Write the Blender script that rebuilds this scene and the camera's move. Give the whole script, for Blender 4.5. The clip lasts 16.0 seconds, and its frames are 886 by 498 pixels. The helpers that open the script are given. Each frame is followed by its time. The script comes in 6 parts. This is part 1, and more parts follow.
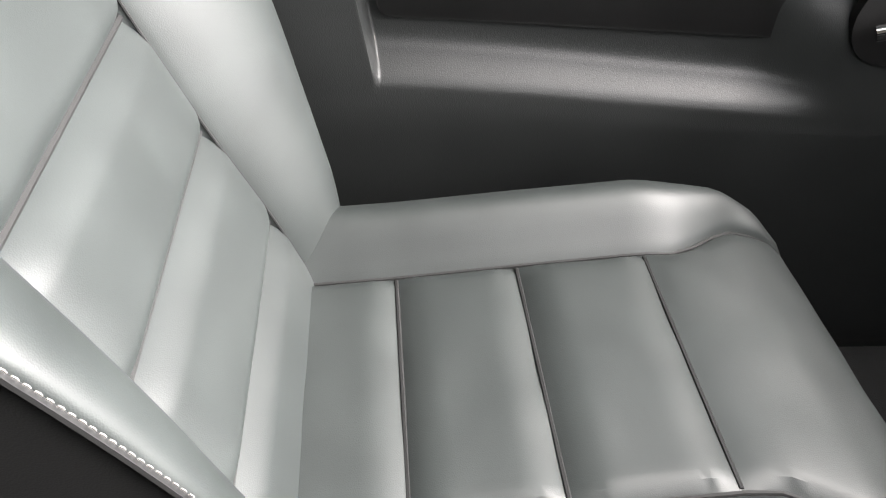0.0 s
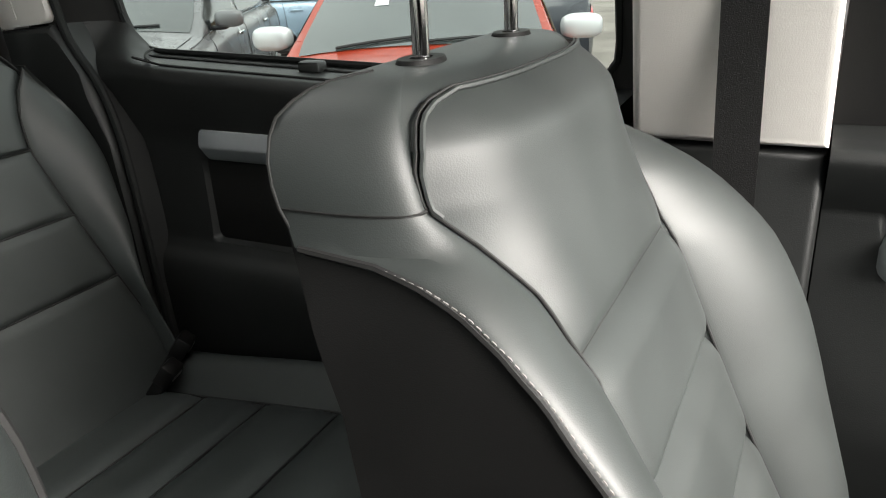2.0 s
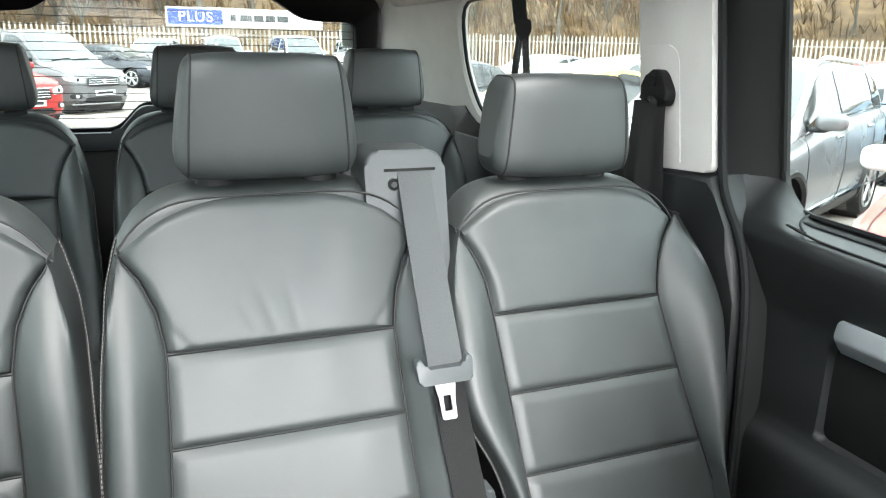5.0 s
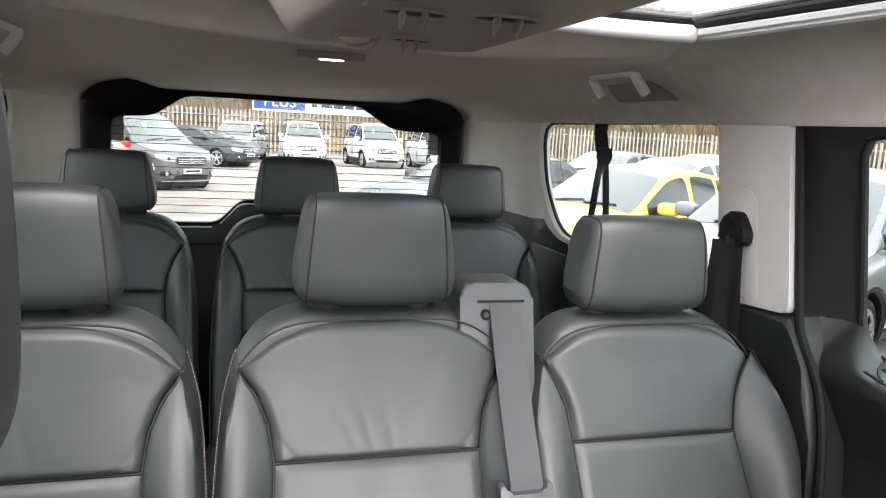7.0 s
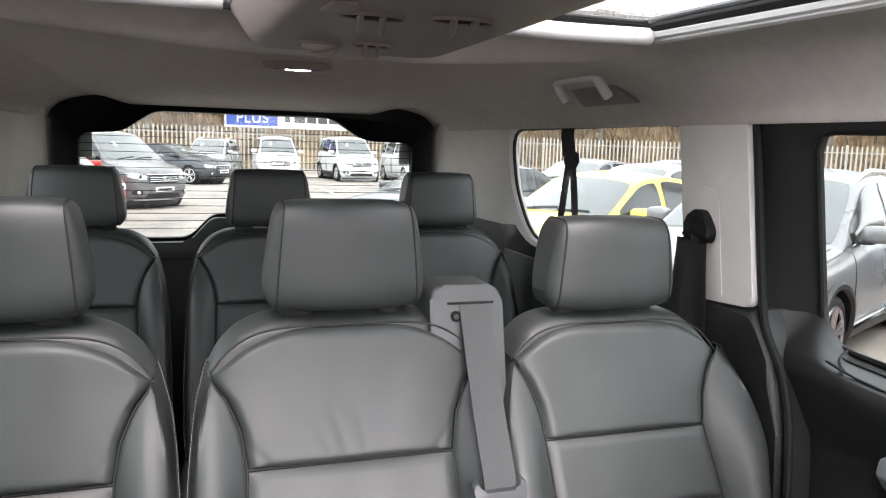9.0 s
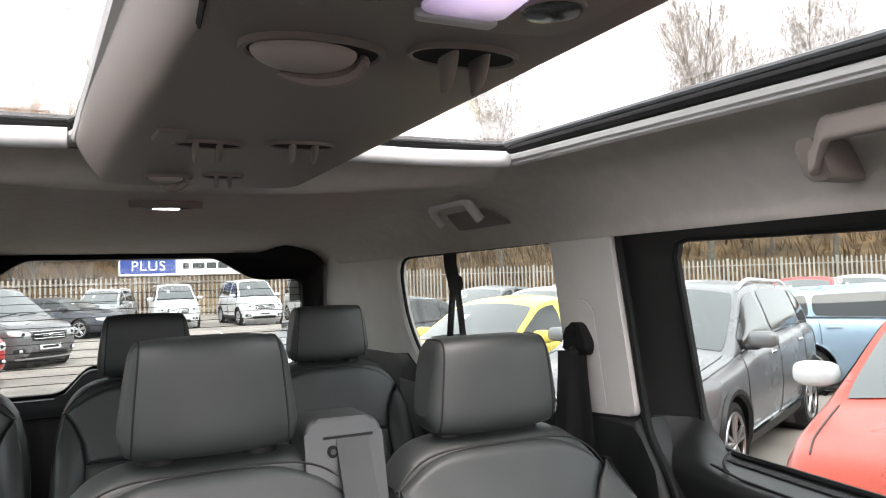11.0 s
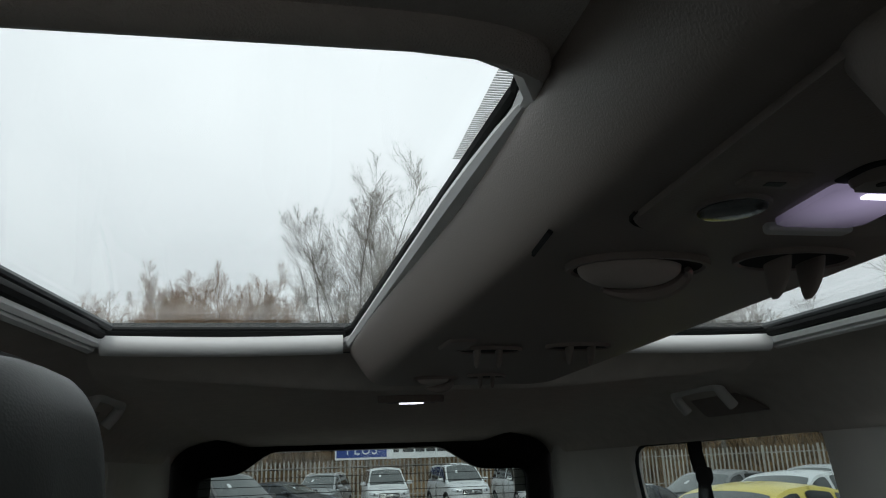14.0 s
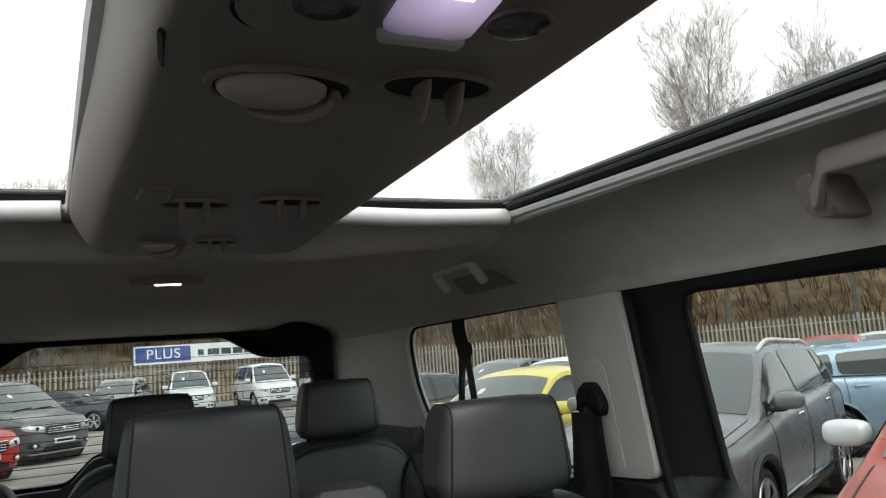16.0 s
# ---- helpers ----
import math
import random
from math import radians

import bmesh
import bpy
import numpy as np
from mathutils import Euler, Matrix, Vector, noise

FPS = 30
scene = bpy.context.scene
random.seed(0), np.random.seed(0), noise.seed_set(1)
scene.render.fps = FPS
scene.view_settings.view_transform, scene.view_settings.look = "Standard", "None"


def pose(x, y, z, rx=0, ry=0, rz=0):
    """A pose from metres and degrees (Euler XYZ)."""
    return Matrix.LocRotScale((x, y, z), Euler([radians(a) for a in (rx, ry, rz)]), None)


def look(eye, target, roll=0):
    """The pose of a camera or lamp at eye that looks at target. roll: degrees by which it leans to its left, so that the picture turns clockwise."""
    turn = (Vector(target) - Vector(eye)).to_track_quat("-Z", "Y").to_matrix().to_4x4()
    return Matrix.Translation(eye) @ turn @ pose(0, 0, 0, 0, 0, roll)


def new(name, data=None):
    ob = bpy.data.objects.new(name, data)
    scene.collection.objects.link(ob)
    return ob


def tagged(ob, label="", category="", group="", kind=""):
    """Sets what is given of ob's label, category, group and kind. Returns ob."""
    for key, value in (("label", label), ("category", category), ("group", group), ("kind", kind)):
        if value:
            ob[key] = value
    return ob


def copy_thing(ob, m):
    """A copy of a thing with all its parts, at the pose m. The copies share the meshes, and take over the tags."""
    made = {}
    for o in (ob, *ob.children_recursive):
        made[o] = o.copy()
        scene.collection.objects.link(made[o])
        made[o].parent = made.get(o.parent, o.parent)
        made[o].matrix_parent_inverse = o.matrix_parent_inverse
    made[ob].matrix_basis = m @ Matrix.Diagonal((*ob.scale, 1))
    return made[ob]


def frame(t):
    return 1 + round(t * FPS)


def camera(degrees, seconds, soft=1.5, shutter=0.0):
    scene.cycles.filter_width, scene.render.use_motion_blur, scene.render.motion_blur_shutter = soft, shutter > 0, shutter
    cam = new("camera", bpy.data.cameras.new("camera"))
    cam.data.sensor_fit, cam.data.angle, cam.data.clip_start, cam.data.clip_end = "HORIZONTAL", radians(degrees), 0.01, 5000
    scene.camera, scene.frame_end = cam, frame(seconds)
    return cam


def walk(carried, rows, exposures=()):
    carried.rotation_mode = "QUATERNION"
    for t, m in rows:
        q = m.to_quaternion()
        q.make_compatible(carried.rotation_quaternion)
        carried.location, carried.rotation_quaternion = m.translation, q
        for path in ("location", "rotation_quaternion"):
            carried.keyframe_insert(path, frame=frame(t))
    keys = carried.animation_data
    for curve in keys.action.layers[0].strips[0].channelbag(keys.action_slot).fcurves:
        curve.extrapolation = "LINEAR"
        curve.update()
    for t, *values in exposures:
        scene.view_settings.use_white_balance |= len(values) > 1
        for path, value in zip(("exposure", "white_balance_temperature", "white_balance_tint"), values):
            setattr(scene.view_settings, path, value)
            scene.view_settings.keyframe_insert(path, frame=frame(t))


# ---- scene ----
LENS = 62.0
cam = camera(LENS, 16.0, soft=1.1)
PATH = [
    (0, (0.003, -0.059, 0.947), (1.475, -0.31, -0.384), 7.1),
    (0.5, (-0.018, -0.007, 0.98), (1.597, -0.049, -0.198), 5.0),
    (1, (-0.057, -0.003, 1.013), (1.653, 0.209, -0.002), 1.7),
    (1.5, (-0.099, 0.015, 1.02), (1.591, 0.647, 0.157), -3.0),
    (2, (-0.131, 0.048, 1.04), (1.517, 0.906, 0.301), -2.9),
    (2.5, (-0.126, 0.086, 1.064), (1.41, 1.166, 0.374), -2.1),
    (3, (-0.108, 0.126, 1.068), (1.223, 1.459, 0.395), -1.5),
    (3.5, (-0.112, 0.162, 1.094), (1.009, 1.691, 0.457), -1.8),
    (4, (-0.116, 0.2, 1.112), (0.797, 1.873, 0.504), -1.5),
    (4.5, (-0.129, 0.249, 1.137), (0.651, 1.997, 0.556), 0.1),
    (5, (-0.14, 0.247, 1.164), (0.576, 2.037, 0.63), 1.2),
    (7.5, (-0.214, 0.183, 1.252), (0.342, 2.082, 0.962), 3.2),
    (8, (-0.211, 0.181, 1.25), (0.351, 2.08, 0.966), 3.3),
    (10.5, (-0.162, 0.161, 1.22), (0.63, 1.988, 1.037), -1.3),
    (11, (-0.141, 0.169, 1.222), (0.719, 1.973, 1.301), -1.7),
    (11.5, (-0.118, 0.16, 1.22), (0.787, 1.916, 1.531), -2.2),
    (12, (-0.101, 0.16, 1.217), (0.825, 1.897, 1.572), -2.1),
    (12.5, (-0.129, 0.17, 1.224), (0.702, 1.943, 1.633), -2.1),
    (13, (-0.176, 0.193, 1.239), (0.341, 2.056, 1.751), -2.3),
    (13.5, (-0.208, 0.189, 1.25), (0.147, 2.072, 1.822), -1.8),
    (14, (-0.21, 0.191, 1.247), (0.135, 2.077, 1.815), -2.0),
    (14.5, (-0.182, 0.191, 1.234), (0.225, 2.073, 1.773), -2.7),
    (15, (-0.15, 0.189, 1.218), (0.405, 2.055, 1.677), -3.6),
    (15.5, (-0.127, 0.19, 1.208), (0.572, 2.027, 1.576), -4.1),
    (16, (-0.115, 0.183, 1.199), (0.714, 1.98, 1.483), -4.2),
]
EXPO = [(0, 1.7, 6500, 12), (0.5, 1.55, 6600, 13), (1, 1.4, 6700, 13), (1.5, 0.88, 6700, 11), (2, 0.9, 6700, 9), (2.5, 1.35, 6500, 6), (3, 2.15, 6200, 4), (3.5, 2.5, 6150, 4), (4, 2.55, 6100, 5), (5, 2.58, 6200, 7),
        (7.3, 2.02, 6450, 18), (8, 1.97, 6450, 19), (10.3, 1.98, 6450, 18), (11, 1.6, 6550, 18), (11.6, 0.75, 6600, 15), (12, 0.3, 6500, 12), (12.5, -0.05, 6400, 10), (13, -0.3, 6300, 9), (13.5, -0.55, 6100, 6),
        (14, -0.6, 6050, 5), (15, -0.5, 6050, 5), (15.5, 0.0, 6300, 8), (16, 0.45, 6400, 10)]
walk(cam, [(t, look(eye, target, roll)) for t, eye, target, roll in PATH], EXPO)

GROUND = -0.50

# ---- sky and sun: a bright overcast day ----
SUN_EL, SUN_AZ = radians(58), radians(186)
world = bpy.data.worlds.new("overcast")
scene.world = world
world.use_nodes = True
wn, wl = world.node_tree.nodes, world.node_tree.links
wn.clear()
w_out = wn.new("ShaderNodeOutputWorld")
w_bg = wn.new("ShaderNodeBackground")
w_sky = wn.new("ShaderNodeTexSky")
w_sky.sky_type, w_sky.sun_disc, w_sky.sun_elevation, w_sky.sun_rotation = "NISHITA", False, SUN_EL, SUN_AZ
w_scale = wn.new("ShaderNodeVectorMath")
w_scale.operation = "SCALE"
w_scale.inputs["Scale"].default_value = 0.12
w_coord = wn.new("ShaderNodeTexCoord")
w_noise = wn.new("ShaderNodeTexNoise")
w_noise.inputs["Scale"].default_value, w_noise.inputs["Detail"].default_value = 1.6, 6.0
w_ramp = wn.new("ShaderNodeValToRGB")
w_ramp.color_ramp.elements[0].position, w_ramp.color_ramp.elements[0].color = 0.3, (0.80, 0.79, 0.77, 1)
w_ramp.color_ramp.elements[1].position, w_ramp.color_ramp.elements[1].color = 0.72, (1.05, 1.02, 0.99, 1)
w_mix = wn.new("ShaderNodeMix")
w_mix.data_type = "RGBA"
w_mix.inputs["Factor"].default_value = 0.88
wl.new(w_coord.outputs["Generated"], w_noise.inputs["Vector"])
wl.new(w_noise.outputs["Fac"], w_ramp.inputs["Fac"])
wl.new(w_sky.outputs["Color"], w_scale.inputs[0])
wl.new(w_scale.outputs["Vector"], w_mix.inputs["A"])
wl.new(w_ramp.outputs["Color"], w_mix.inputs["B"])
wl.new(w_mix.outputs["Result"], w_bg.inputs["Color"])
w_bg.inputs["Strength"].default_value = 1.9
wl.new(w_bg.outputs["Background"], w_out.inputs["Surface"])

sun = new("sun", bpy.data.lights.new("sun", "SUN"))
sun.data.energy, sun.data.angle, sun.data.color = 1.1, radians(30), (1.0, 0.92, 0.85)
sun.matrix_world = look((0, 0, 0), (-math.sin(SUN_AZ) * math.cos(SUN_EL), -math.cos(SUN_AZ) * math.cos(SUN_EL), -math.sin(SUN_EL)))


# added area lamp at the windscreen, boosting the daylight on the front seats
screen_light = new("windscreen_daylight", bpy.data.lights.new("windscreen_daylight", "AREA"))
screen_light.data.shape, screen_light.data.size, screen_light.data.size_y = "RECTANGLE", 1.10, 0.60
screen_light.data.energy, screen_light.data.spread, screen_light.data.color = 6.5, radians(54), (1.0, 0.965, 0.93)
screen_light.matrix_world = look((0.20, -0.80, 1.21), (0.36, 0.10, 0.66))

# ---- materials ----
def material(name, color, rough=0.5, metal=0.0, spec=0.5, grain=0.0, grain_scale=400.0, vary=0.12, vary_scale=9.0, coat=0.0, island=0.0, tint=None, stretch=None):
    m = bpy.data.materials.new(name)
    m.use_nodes = True
    n, l = m.node_tree.nodes, m.node_tree.links
    b = n["Principled BSDF"]
    b.inputs["Roughness"].default_value, b.inputs["Metallic"].default_value = rough, metal
    b.inputs["Specular IOR Level"].default_value, b.inputs["Coat Weight"].default_value = spec, coat
    b.inputs["Coat Roughness"].default_value = 0.06
    geo = n.new("ShaderNodeTexCoord")
    where = geo.outputs["Object"]
    if stretch:
        mp = n.new("ShaderNodeMapping")
        mp.inputs["Scale"].default_value = stretch
        l.new(where, mp.inputs["Vector"])
        where = mp.outputs["Vector"]
    tex = n.new("ShaderNodeTexNoise")
    tex.inputs["Scale"].default_value, tex.inputs["Detail"].default_value = vary_scale, 5.0
    l.new(where, tex.inputs["Vector"])
    ramp = n.new("ShaderNodeValToRGB")
    dark = [c * (1 - vary) for c in color]
    light = [min(1, c * (1 + vary)) for c in (tint or color)]
    ramp.color_ramp.elements[0].position, ramp.color_ramp.elements[0].color = 0.3, (*dark, 1)
    ramp.color_ramp.elements[1].position, ramp.color_ramp.elements[1].color = 0.7, (*light, 1)
    l.new(tex.outputs["Fac"], ramp.inputs["Fac"])
    col = ramp.outputs["Color"]
    if island:
        hsv = n.new("ShaderNodeHueSaturation")
        rnd = n.new("ShaderNodeNewGeometry")
        mr = n.new("ShaderNodeMapRange")
        mr.inputs["To Min"].default_value, mr.inputs["To Max"].default_value = 1 - island, 1 + island
        l.new(rnd.outputs["Random Per Island"], mr.inputs["Value"])
        l.new(mr.outputs["Result"], hsv.inputs["Value"])
        l.new(col, hsv.inputs["Color"])
        col = hsv.outputs["Color"]
    l.new(col, b.inputs["Base Color"])
    rr = n.new("ShaderNodeMapRange")
    rr.inputs["To Min"].default_value, rr.inputs["To Max"].default_value = max(0.02, rough * 0.85), min(1, rough * 1.15)
    l.new(tex.outputs["Fac"], rr.inputs["Value"])
    l.new(rr.outputs["Result"], b.inputs["Roughness"])
    if grain:
        fine = n.new("ShaderNodeTexVoronoi" if "leather" in name else "ShaderNodeTexNoise")
        fine.inputs["Scale"].default_value = grain_scale
        l.new(where, fine.inputs["Vector"])
        bump = n.new("ShaderNodeBump")
        bump.inputs["Strength"].default_value, bump.inputs["Distance"].default_value = grain, 0.0012
        l.new(fine.outputs["Distance" if "leather" in name else "Fac"], bump.inputs["Height"])
        l.new(bump.outputs["Normal"], b.inputs["Normal"])
    return m


def glass_material(name, color=(0.74, 0.79, 0.78), gloss=0.04):
    m = bpy.data.materials.new(name)
    m.use_nodes = True
    n, l = m.node_tree.nodes, m.node_tree.links
    n.clear()
    out = n.new("ShaderNodeOutputMaterial")
    see, shine, blend, lw, pw = n.new("ShaderNodeBsdfTransparent"), n.new("ShaderNodeBsdfGlossy"), n.new("ShaderNodeMixShader"), n.new("ShaderNodeLayerWeight"), n.new("ShaderNodeMath")
    see.inputs["Color"].default_value = (*color, 1)
    shine.inputs["Roughness"].default_value = gloss
    pw.operation, pw.inputs[1].default_value = "POWER", 4.0
    scale = n.new("ShaderNodeMapRange")
    scale.inputs["To Min"].default_value, scale.inputs["To Max"].default_value = 0.02, 0.5
    l.new(lw.outputs["Facing"], pw.inputs[0])
    l.new(pw.outputs["Value"], scale.inputs["Value"])
    l.new(scale.outputs["Result"], blend.inputs["Fac"])
    l.new(see.outputs["BSDF"], blend.inputs[1])
    l.new(shine.outputs["BSDF"], blend.inputs[2])
    l.new(blend.outputs["Shader"], out.inputs["Surface"])
    return m


def glow_material(name, color, strength):
    m = bpy.data.materials.new(name)
    m.use_nodes = True
    b = m.node_tree.nodes["Principled BSDF"]
    b.inputs["Base Color"].default_value = (*[c * 0.6 for c in color], 1)
    b.inputs["Emission Color"].default_value, b.inputs["Emission Strength"].default_value = (*color, 1), strength
    b.inputs["Roughness"].default_value = 0.25
    return m


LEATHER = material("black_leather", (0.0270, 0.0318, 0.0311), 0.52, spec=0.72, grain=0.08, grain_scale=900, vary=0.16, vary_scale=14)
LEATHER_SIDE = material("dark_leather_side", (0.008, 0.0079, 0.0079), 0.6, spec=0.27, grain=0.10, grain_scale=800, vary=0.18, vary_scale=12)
SEAM = material("seam_thread_black", (0.012, 0.012, 0.012), 0.7)
STITCH = material("grey_stitch_thread", (0.22, 0.21, 0.20), 0.7)
PLASTIC = material("charcoal_plastic", (0.0135, 0.0146, 0.0145), 0.47, spec=0.46, grain=0.3, grain_scale=700, vary=0.12)
PLASTIC_DARK = material("dark_grey_window_plastic", (0.016, 0.0160, 0.0158), 0.55, spec=0.35, grain=0.25, grain_scale=700, vary=0.1)
PLASTIC_BLACK = material("black_plastic", (0.004, 0.004, 0.004), 0.6, spec=0.3, grain=0.15, grain_scale=700)
PLASTIC_GREY = material("slate_grey_plastic", (0.050, 0.056, 0.058), 0.45, grain=0.2, grain_scale=700)
SILVER = material("satin_grey_pull_bar", (0.26, 0.275, 0.285), 0.46, metal=0.1, grain=0.1, grain_scale=900)
TRIM = material("light_grey_pillar_trim", (0.62, 0.60, 0.57), 0.6, grain=0.3, grain_scale=600, vary=0.05)
LINING = material("grey_headlining_cloth", (0.53, 0.495, 0.46), 0.92, spec=0.15, grain=0.7, grain_scale=900, vary=0.06, vary_scale=30)
CONSOLE = material("warm_grey_console_plastic", (0.262, 0.226, 0.206), 0.50, grain=0.25, grain_scale=800, vary=0.05)
KNOB_FACE = material("dark_brown_dial", (0.085, 0.078, 0.075), 0.35, grain=0.1, grain_scale=800)
PALE = material("pale_warm_vent_plastic", (0.44, 0.39, 0.36), 0.5, grain=0.2, grain_scale=800, vary=0.05)
LIP = material("pale_roof_trim", (0.66, 0.66, 0.65), 0.5, vary=0.04)
RUBBER = material("black_rubber_gasket", (0.008, 0.009, 0.009), 0.65, spec=0.25)
CHROME = material("polished_chrome", (0.78, 0.78, 0.78), 0.08, metal=1.0, vary=0.02)
STEEL = material("stamped_steel_tongue", (0.42, 0.42, 0.43), 0.34, metal=0.6, vary=0.06)
WEB_DARK = material("black_belt_webbing", (0.009, 0.009, 0.009), 0.75, spec=0.25, grain=0.8, grain_scale=700, vary=0.1)
WEB_GREY = material("grey_belt_webbing", (0.050, 0.054, 0.055), 0.75, grain=0.8, grain_scale=700, vary=0.1)
CARPET = material("charcoal_carpet", (0.012, 0.012, 0.012), 0.95, grain=0.9, grain_scale=500, vary=0.25)
GLASS = glass_material("clear_window_glass")
ROOF_GLASS = glass_material("tinted_roof_glass", (0.95, 0.965, 0.96))
FILM = glass_material("clear_plastic_film", (0.93, 0.94, 0.94), 0.10)
LAMP_LENS = glow_material("lit_lamp_lens", (0.62, 0.50, 0.74), 0.30)
ln, ll = LAMP_LENS.node_tree.nodes, LAMP_LENS.node_tree.links
l_at, l_far, l_map = ln.new("ShaderNodeTexCoord"), ln.new("ShaderNodeVectorMath"), ln.new("ShaderNodeMapRange")
l_far.operation, l_far.inputs[1].default_value = "DISTANCE", (0.024, 0.449, 1.352)
l_map.inputs["From Min"].default_value, l_map.inputs["From Max"].default_value = 0.006, 0.046
l_map.inputs["To Min"].default_value, l_map.inputs["To Max"].default_value = 0.62, 0.03
ll.new(l_at.outputs["Object"], l_far.inputs[0])
ll.new(l_far.outputs["Value"], l_map.inputs["Value"])
ll.new(l_map.outputs["Result"], ln["Principled BSDF"].inputs["Emission Strength"])
LAMP_ON = glow_material("lamp_bulb_glow", (0.95, 0.9, 1.0), 3.6)
SPOT_LENS = material("smoked_lamp_lens", (0.05, 0.05, 0.05), 0.12, spec=0.7, vary=0.3, vary_scale=120)
BLUE_RING = material("blue_switch_mark", (0.02, 0.032, 0.20), 0.3)
RED_RING = material("red_switch_mark", (0.24, 0.015, 0.015), 0.3)
DARK_HOLE = material("vent_duct_black", (0.006, 0.006, 0.006), 0.8)


# ---- mesh helpers ----
def part(name, bm, mat, parent=None, label="", smooth=True):
    me = bpy.data.meshes.new(name)
    bmesh.ops.recalc_face_normals(bm, faces=bm.faces)
    for f in bm.faces:
        f.smooth = smooth
    bm.to_mesh(me)
    bm.free()
    me.materials.append(mat)
    if smooth:
        me.set_sharp_from_angle(angle=radians(38))
    ob = new(name, me)
    if parent:
        ob.parent = parent
    if label:
        ob["label"] = label
    return ob


def thing(name, label, category, group="", kind="", at=None):
    ob = new(name)
    if at is not None:
        ob.matrix_basis = at
    return tagged(ob, label, category, group, kind)


def box(x0, x1, y0, y1, z0, z1, bevel=0.0, seg=2, bm=None):
    bm2 = bmesh.new()
    v = [bm2.verts.new((x, y, z)) for x in (x0, x1) for y in (y0, y1) for z in (z0, z1)]
    for q in ((0, 1, 3, 2), (4, 6, 7, 5), (0, 4, 5, 1), (2, 3, 7, 6), (0, 2, 6, 4), (1, 5, 7, 3)):
        bm2.faces.new([v[i] for i in q])
    if bevel:
        bmesh.ops.bevel(bm2, geom=bm2.edges[:], offset=bevel, segments=seg, profile=0.5, affect="EDGES")
    return join(bm, bm2)


def join(bm, extra, m=None):
    if m is not None:
        bmesh.ops.transform(extra, matrix=m, verts=extra.verts)
    if bm is None:
        return extra
    tmp = bpy.data.meshes.new("tmp")
    extra.to_mesh(tmp)
    extra.free()
    bm.from_mesh(tmp)
    bpy.data.meshes.remove(tmp)
    return bm


def grid(fn, nu, nv, wrap=False):
    bm = bmesh.new()
    rows = [[bm.verts.new(fn(i / (nu if wrap else nu), j / nv)) for i in range(nu if wrap else nu + 1)] for j in range(nv + 1)]
    for j in range(nv):
        for i in range(nu):
            k = (i + 1) % nu if wrap else i + 1
            bm.faces.new((rows[j][i], rows[j][k], rows[j + 1][k], rows[j + 1][i]))
    return bm


def loft(rings, caps=True, closed=True):
    bm = bmesh.new()
    rows = [[bm.verts.new(p) for p in r] for r in rings]
    n = len(rows[0])
    for a, b in zip(rows, rows[1:]):
        for i in range(n if closed else n - 1):
            k = (i + 1) % n
            bm.faces.new((a[i], a[k], b[k], b[i]))
    if caps and closed:
        bm.faces.new(rows[0])
        bm.faces.new(rows[-1])
    return bm


def tube(pts, r, n=8, caps=True):
    pts = [Vector(p) for p in pts]
    rings = []
    for i, p in enumerate(pts):
        d = (pts[min(i + 1, len(pts) - 1)] - pts[max(i - 1, 0)]).normalized()
        a = d.orthogonal().normalized() if i == 0 else (a - d * a.dot(d)).normalized()
        b = d.cross(a)
        rr = r[i] if isinstance(r, (list, tuple)) else r
        rings.append([p + rr * (a * math.cos(2 * math.pi * k / n) + b * math.sin(2 * math.pi * k / n)) for k in range(n)])
    return loft(rings, caps)


def curve_points(ctrl, n):
    """A smooth line through the control points."""
    c = [Vector(p) for p in ctrl]
    c = [2 * c[0] - c[1]] + c + [2 * c[-1] - c[-2]]
    out = []
    for i in range(1, len(c) - 2):
        for k in range(n):
            t = k / n
            out.append(0.5 * (2 * c[i] + (c[i + 1] - c[i - 1]) * t + (2 * c[i - 1] - 5 * c[i] + 4 * c[i + 1] - c[i + 2]) * t * t
                              + (3 * c[i] - c[i - 1] - 3 * c[i + 1] + c[i + 2]) * t ** 3))
    return out + [c[-2]]


def round_poly(pts, r, n=6):
    """A polygon with its corners rounded. r: one radius or one for each corner."""
    out = []
    for i, p in enumerate(pts):
        p, a, b = Vector(p), Vector(pts[i - 1]), Vector(pts[(i + 1) % len(pts)])
        rr = r[i] if isinstance(r, (list, tuple)) else r
        da, db = (a - p), (b - p)
        rr = min(rr, da.length * 0.48, db.length * 0.48)
        s, e = p + da.normalized() * rr, p + db.normalized() * rr
        for k in range(n + 1):
            t = k / n
            out.append(s * (1 - t) ** 2 + p * 2 * t * (1 - t) + e * t * t)
    return out


